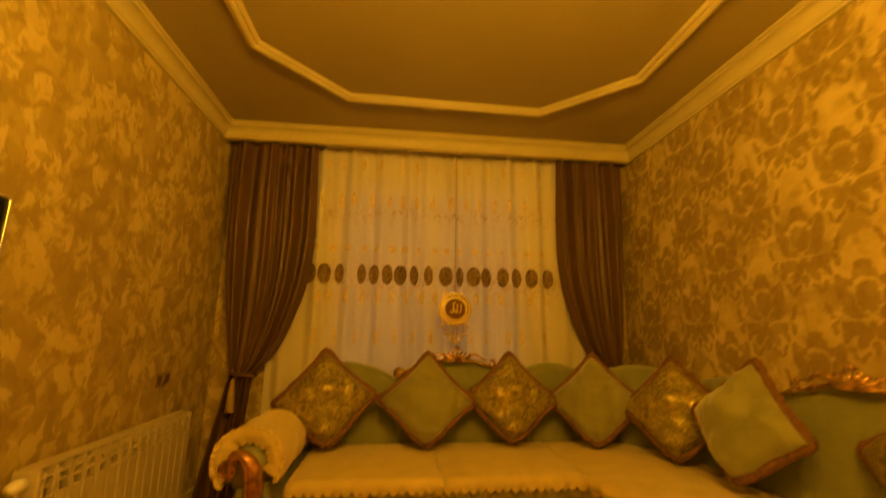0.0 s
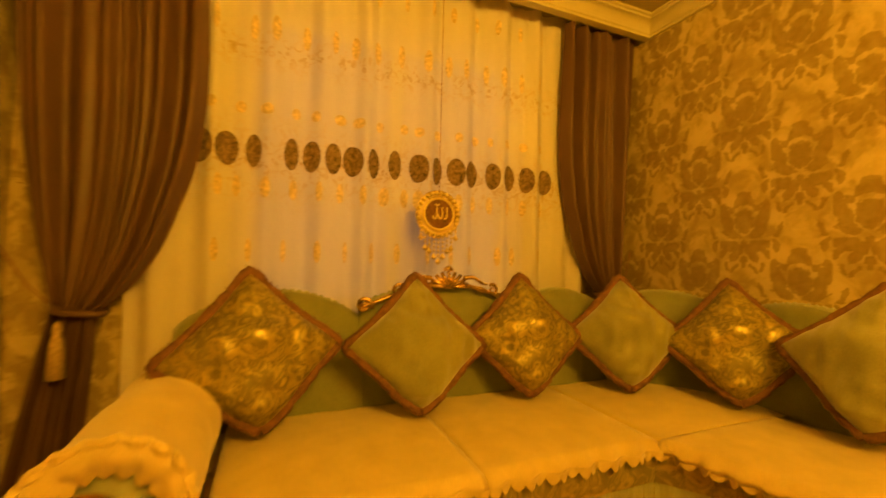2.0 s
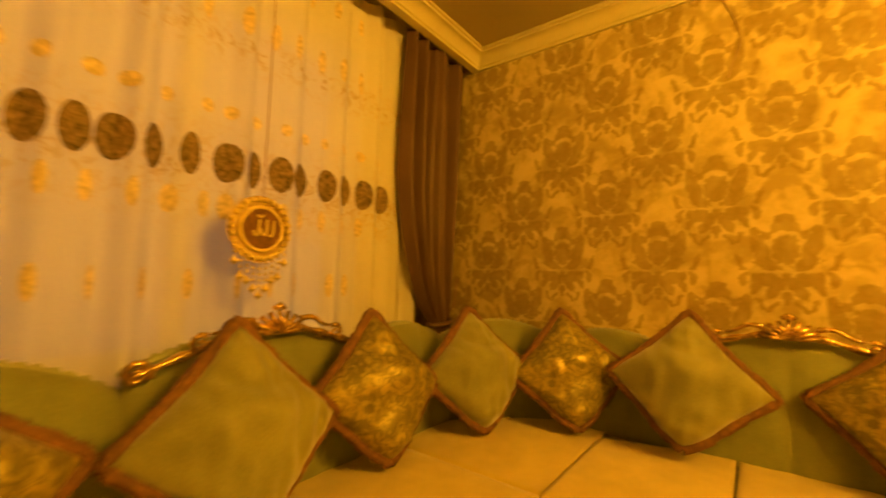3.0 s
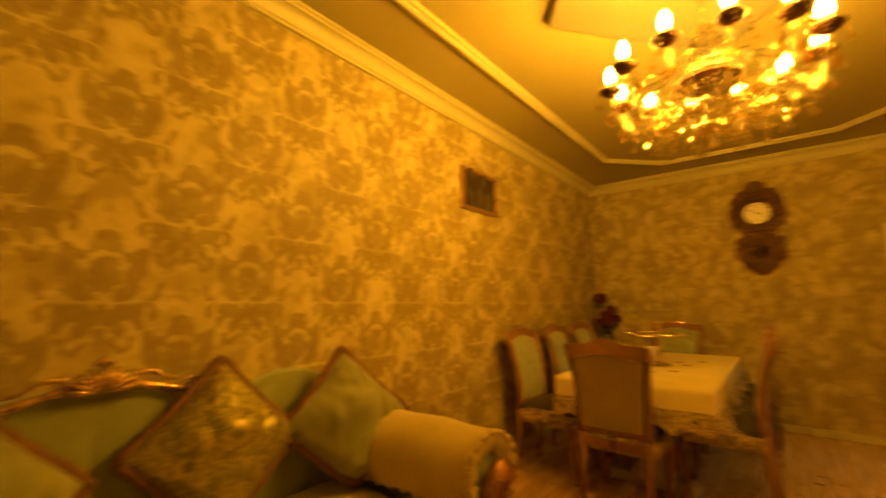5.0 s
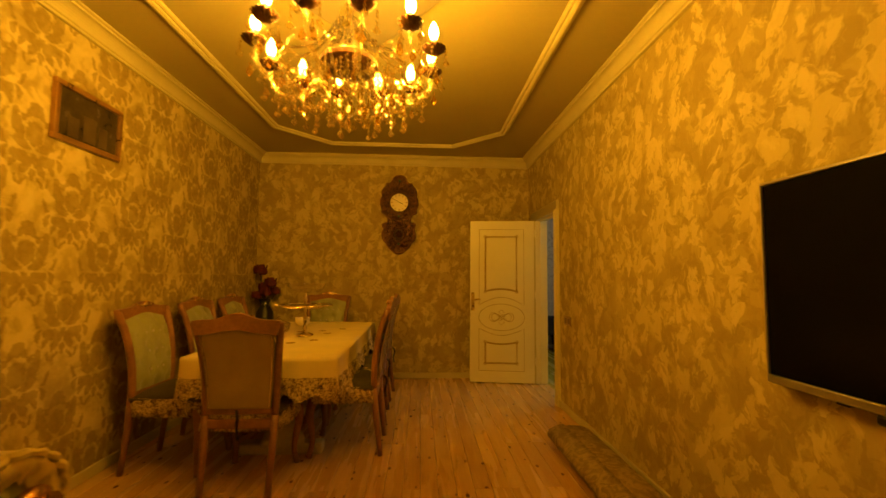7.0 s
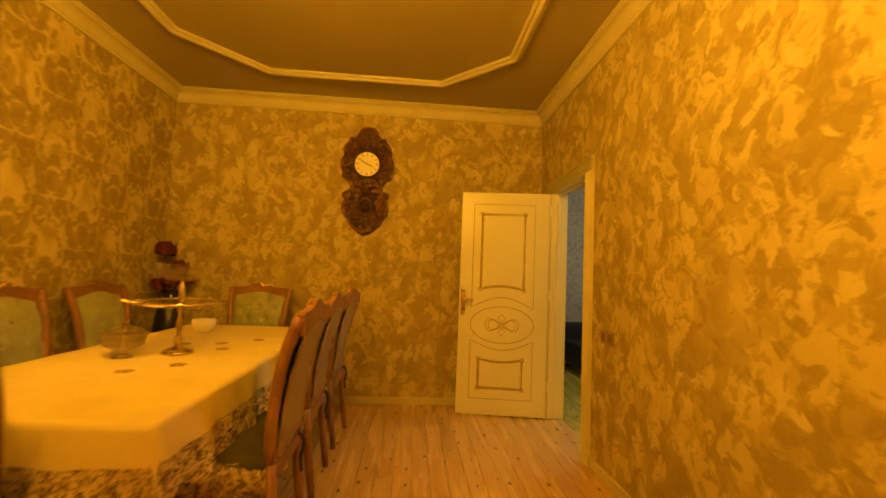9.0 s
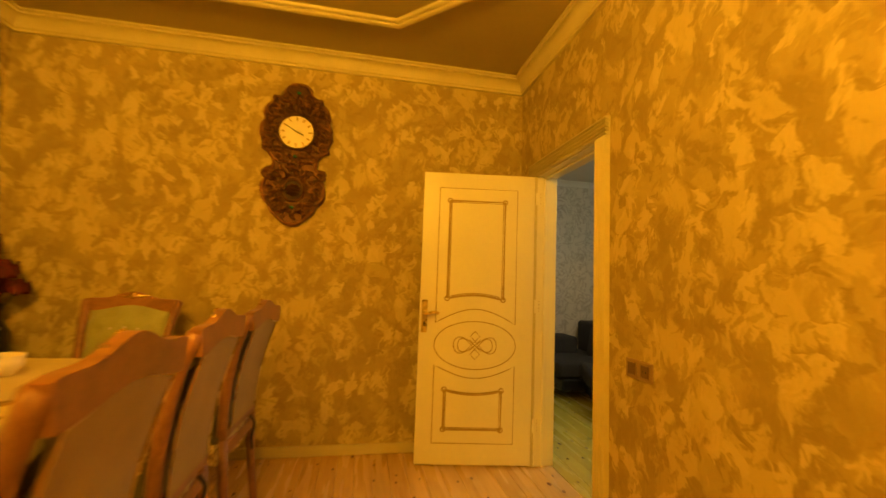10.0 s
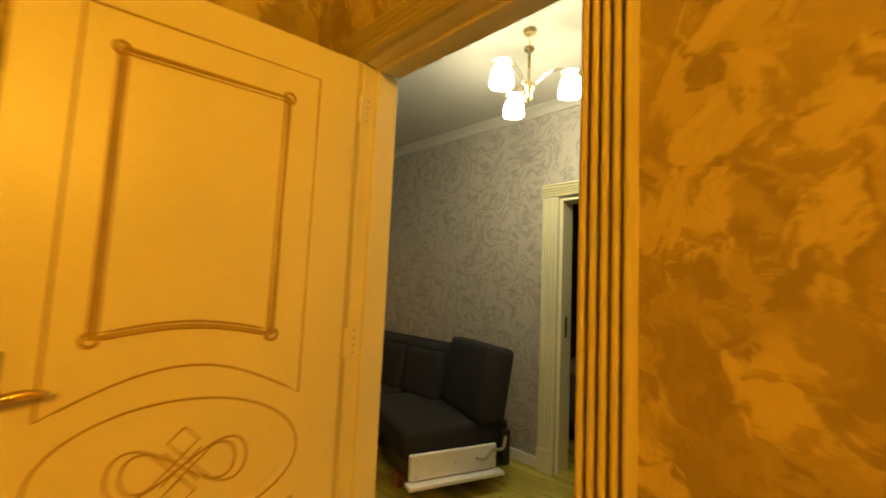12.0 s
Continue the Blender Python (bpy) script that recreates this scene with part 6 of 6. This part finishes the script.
structure("wall_far_east", box(box(box(bmesh.new(), -TH - 0.012, FY0, 0, -TH - 0.002, DY0 - 0.03, FH), -TH - 0.012, DY1 + 0.03, 0, -TH - 0.002, FY1, FH), -TH - 0.012, DY0 - 0.03, DZ + 0.03, -TH - 0.002, DY1 + 0.03, FH), M_GREYPAPER, "wall with grey wallpaper round the doorway", "wall")
structure("wall_far_east_outer", boxed(-TH, FY0, 0, -0.002, -0.205, FH), M_GREYPAPER, "plain wall that closes the next room", "wall")
structure("ceiling_far", boxed(FX0 - 0.1, FY0 - 0.1, FH, -TH, FY1 + 0.1, FH + 0.08), M_FARCEIL, "white painted ceiling", "ceiling")
structure("cornice_far", sweep_rect([(0.0, FH - 0.07), (0.012, FH - 0.07), (0.03, FH - 0.03), (0.06, FH - 0.012), (0.07, FH - 0.001)], FX0, FY0, -TH - 0.012, FY1), M_FARCEIL, "small white cove along the ceiling", "cornice")
bb = bmesh.new()
for a in ((FX0, FY0, 0.001, FX0 + 0.016, -0.152, 0.08), (FX0, 0.92, 0.001, FX0 + 0.016, FY1, 0.08), (FX0 + 0.017, FY0, 0.001, -TH - 0.013, FY0 + 0.016, 0.08)):
    box(bb, *a, bevel=0.004)
structure("baseboard_far", bb, M_PVC, "white baseboard", "baseboard")
structure("floor_far", boxed(FX0 - 2.2, FY0 - 0.1, -0.12, -TH - 0.002, FY1 + 0.1, -0.022), M_SLAB, "pale pine plank floor", "floor")
sec_far = fluted(0.125, 0.032, 5)
fd = tagged(thing("door_frame_2", "white reeded door casing of the far doorway", "door frame"), kind="structure")
part("casing", extrude(sec_far, lambda a, b, t: (FX0 + b, -0.022 - a, 0.16 + t), 1.82), M_WHITE, fd)
part("plinth", boxed(FX0 + 0.0005, -0.15, 0, FX0 + 0.036, -0.022, 0.159, bevel=0.004), M_WHITE, fd)
part("casing", extrude(sec, lambda a, b, t: (FX0 + b, 0.80 + a, t), 1.98), M_WHITE, fd)
part("casing_head", extrude(sec, lambda a, b, t: (FX0 + b, -0.15 + t, 1.982 + a), 1.06), M_WHITE, fd)
part("lining", boxed(FX0 - 0.155, -0.018, 0, FX0 - 0.001, 0.010, 1.97, bevel=0.003), M_WHITE, fd)
part("lining", boxed(FX0 - 0.155, 0.0105, 1.95, FX0 - 0.001, 0.798, 1.972, bevel=0.003), M_WHITE, fd)
part("strike_plate", boxed(FX0 - 0.09, 0.0102, 0.95, FX0 - 0.06, 0.012, 1.10), M_BLACK, fd)
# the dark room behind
# the room's lack of light is put into this dark grey
M_DIM = plain("unlit_room_grey", (0.12, 0.11, 0.10), 0.8)
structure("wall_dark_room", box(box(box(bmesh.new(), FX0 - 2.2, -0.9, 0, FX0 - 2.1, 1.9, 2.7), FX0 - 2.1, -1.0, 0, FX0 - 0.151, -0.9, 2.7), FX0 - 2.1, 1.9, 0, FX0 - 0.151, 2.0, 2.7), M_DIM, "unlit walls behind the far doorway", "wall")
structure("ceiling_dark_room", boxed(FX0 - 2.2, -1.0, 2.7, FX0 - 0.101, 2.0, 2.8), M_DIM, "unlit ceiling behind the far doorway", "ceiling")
dc = thing("dark_curtain", "dark curtain in the unlit room", "curtain", m=Matrix.Translation((FX0 - 1.9, 0.2, 0)))
part("cloth", sheet(lambda u, v: Vector((0.03 * math.sin(u * 60), -0.9 + 1.6 * u, 2.5 - 2.48 * v)), 80, 2, 0.004), M_DARKGREY, dc, smooth=True)
bed = thing("bed", "bed with dark cover in the unlit room", "bed", m=Matrix.Translation((FX0 - 1.2, 0.35, 0)))
part("mattress", boxed(-0.5, -0.9, 0.12, 0.5, 0.9, 0.5, bevel=0.05, seg=3), M_DIM, bed)
part("base", boxed(-0.48, -0.88, 0.0, 0.48, 0.88, 0.119, bevel=0.01), M_DARKGREY, bed)
part("pillow", boxed(-0.3, -0.85, 0.501, 0.3, -0.5, 0.63, bevel=0.05, seg=3), M_RAD, bed)


# ---- dark sofa bed ----
fs = thing("sofa_bed", "charcoal corduroy sofa bed with its white end panel open", "sofa", m=Matrix.Translation((-1.4, -1.2, 0)))
soft = lambda x0, y0, z0, x1, y1, z1, b=0.05, m=None: boxed(x0, y0, z0, x1, y1, z1, bevel=b, seg=3, m=m)
ASKEW = Matrix.Translation((0.172, 0.936, 0)) @ Matrix.Rotation(math.radians(-20), 4, "Z") @ Matrix.Translation((-0.2, -0.93, 0))
part("seat", soft(-0.22, 0.06, 0.24, 0.54, 0.90, 0.42), M_DARKGREY, fs, smooth=True, m=ASKEW)
part("seat", soft(-0.40, -0.92, 0.24, 0.46, 0.06, 0.42), M_DARKGREY, fs, smooth=True)
part("backrest", soft(-0.10, 0.36, 0.40, 0.12, 0.93, 0.90, 0.05, Matrix.Rotation(math.radians(-9), 4, "Y")), M_DARKGREY, fs, smooth=True, m=ASKEW)
part("backrest", soft(-0.55, -0.9, 0.36, -0.27, 0.33, 0.80), M_DARKGREY, fs, smooth=True)
for y in (-0.42, 0.02):
    part("cushion", soft(-0.17, y, 0.405, -0.04, y + 0.42, 0.79, 0.06, Matrix.Rotation(math.radians(-10), 4, "Y")), M_DARKGREY, fs, smooth=True)
part("side_return", soft(-0.1, -0.95, 0.30, 0.75, -0.55, 0.62), M_DARKGREY, fs, smooth=True)
part("frame", boxed(-0.2, 0.06, 0.09, 0.48, 0.86, 0.24, bevel=0.02), M_BLACK, fs, m=ASKEW)
part("frame", boxed(-0.38, -0.9, 0.09, 0.42, 0.05, 0.24, bevel=0.02), M_BLACK, fs)
panel = part("end_panel", boxed(-0.10, 0.901, 0.135, 0.50, 0.93, 0.285, bevel=0.006), M_PVC, fs, "white open end panel", m=ASKEW)
for x, z in ((-0.06, 0.16), (0.46, 0.16), (-0.06, 0.26), (0.46, 0.26), (0.2, 0.21)):
    part("screw", lathe([(0.0, 0.0), (0.007, 0.0), (0.005, 0.003), (0.0, 0.004)], 8, m=Matrix.Translation((x, 0.93, z)) @ Matrix.Rotation(-math.pi / 2, 4, "X")), M_ALU, panel)
part("end_lip", boxed(-0.13, 0.90, 0.105, 0.52, 0.985, 0.13, bevel=0.005), M_PVC, fs, m=ASKEW)
part("hinge_bar", tube(spline([(-0.16, 0.94, 0.33), (-0.13, 0.955, 0.26), (-0.06, 0.955, 0.26), (0.0, 0.95, 0.21), (0.06, 0.945, 0.22)], 4), 0.010, 6), M_ALU, fs, m=ASKEW)
part("hinge_plate", boxed(-0.20, 0.905, 0.14, -0.13, 0.94, 0.36, bevel=0.006), M_BLACK, fs, m=ASKEW)
for x, y in ((-0.30, -0.85), (0.36, -0.85), (-0.02, 0.78), (0.34, 0.60)):
    part("foot", boxed(x - 0.03, y - 0.03, 0.0, x + 0.03, y + 0.03, 0.09, bevel=0.005), M_WOOD, fs)

# ---- lamp next door ----
lamp = thing("ceiling_lamp", "brass ceiling lamp with lit cut glass shades", "ceiling lamp", m=Matrix.Translation((-1.1, 0.27, 0.03)))
M_SHADE = emitter("lit_glass_shade", (1.0, 0.90, 0.58), FAR_BULB)
part("hook", lathe([(0.0, FH - 0.0305), (0.04, FH - 0.0305), (0.03, FH - 0.05), (0.0, FH - 0.052)], 14), M_BRASS, lamp)
part("chain", tube([(0, 0, FH - 0.05), (0.004, 0, 2.62), (-0.003, 0, 2.55)], 0.005, 6), M_BRASS, lamp)
part("rod", lathe([(0.0, 2.60), (0.028, 2.59), (0.03, 2.575), (0.008, 2.56), (0.008, 2.40), (0.03, 2.38), (0.035, 2.35), (0.02, 2.32), (0.026, 2.30), (0.0, 2.27)], 14), M_BRASS, lamp, smooth=True)
for k in range(3):
    a = math.radians(115 + 120 * k)
    c, s = math.cos(a), math.sin(a)
    arm_k = part("arm", tube(spline([(0.03 * c, 0.03 * s, 2.37), (0.10 * c, 0.10 * s, 2.43), (0.17 * c, 0.17 * s, 2.44), (0.21 * c, 0.21 * s, 2.40)], 4), 0.009, 6), M_CLEAR, lamp, "glass arm", smooth=True)
    # added disc, keeps the glowing shade from overlighting the ceiling
    part("uplight_blocker", lathe([(0.0, 2.425), (0.05, 2.418), (0.055, 2.412), (0.0, 2.412)], 12, at=(0.22 * c, 0.22 * s, 0)), M_BRASS, arm_k)
    part("shade", lathe([(0.0, 2.41), (0.03, 2.405), (0.055, 2.37), (0.068, 2.30), (0.062, 2.29), (0.0, 2.295)], 8, at=(0.22 * c, 0.22 * s, 0), wave=0.05, waves=4), M_SHADE, arm_k, "lit cut glass shade")

# ---- floor planks ----
def planks(parent, x0, x1, y0, y1, width, mat, seed):
    """Tongued boards along y, laid with staggered ends; parts of the floor."""
    rr = random.Random(seed)
    meshes = {}
    n = round((x1 - x0) / width)
    w = (x1 - x0) / n
    for i in range(n):
        y = y0
        first = rr.choice((1.4, 2.1, 2.8, 3.5))
        while y < y1 - 0.01:
            ln = min(first if y == y0 else 3.5, y1 - y)
            key = round(ln, 2)
            if key not in meshes:
                bm = boxed(0.0008, 0.0006, -0.0215, w - 0.0008, ln - 0.0006, 0.0, bevel=0.0011)
                meshes[key] = mesh_from(bm, "plank")
                meshes[key].materials.append(mat)
            part("plank", meshes[key], None, parent, m=Matrix.Translation((x0 + i * w, y, rr.uniform(-0.0006, 0.0))))
            y += ln


planks(floor, -TH, W, 0.0, LW, 0.112, M_PINE, 4)
planks(bpy.data.objects["floor_far"], FX0 - 2.2, -TH - 0.003, FY0, FY1, 0.112, M_PINE_FAR, 6)
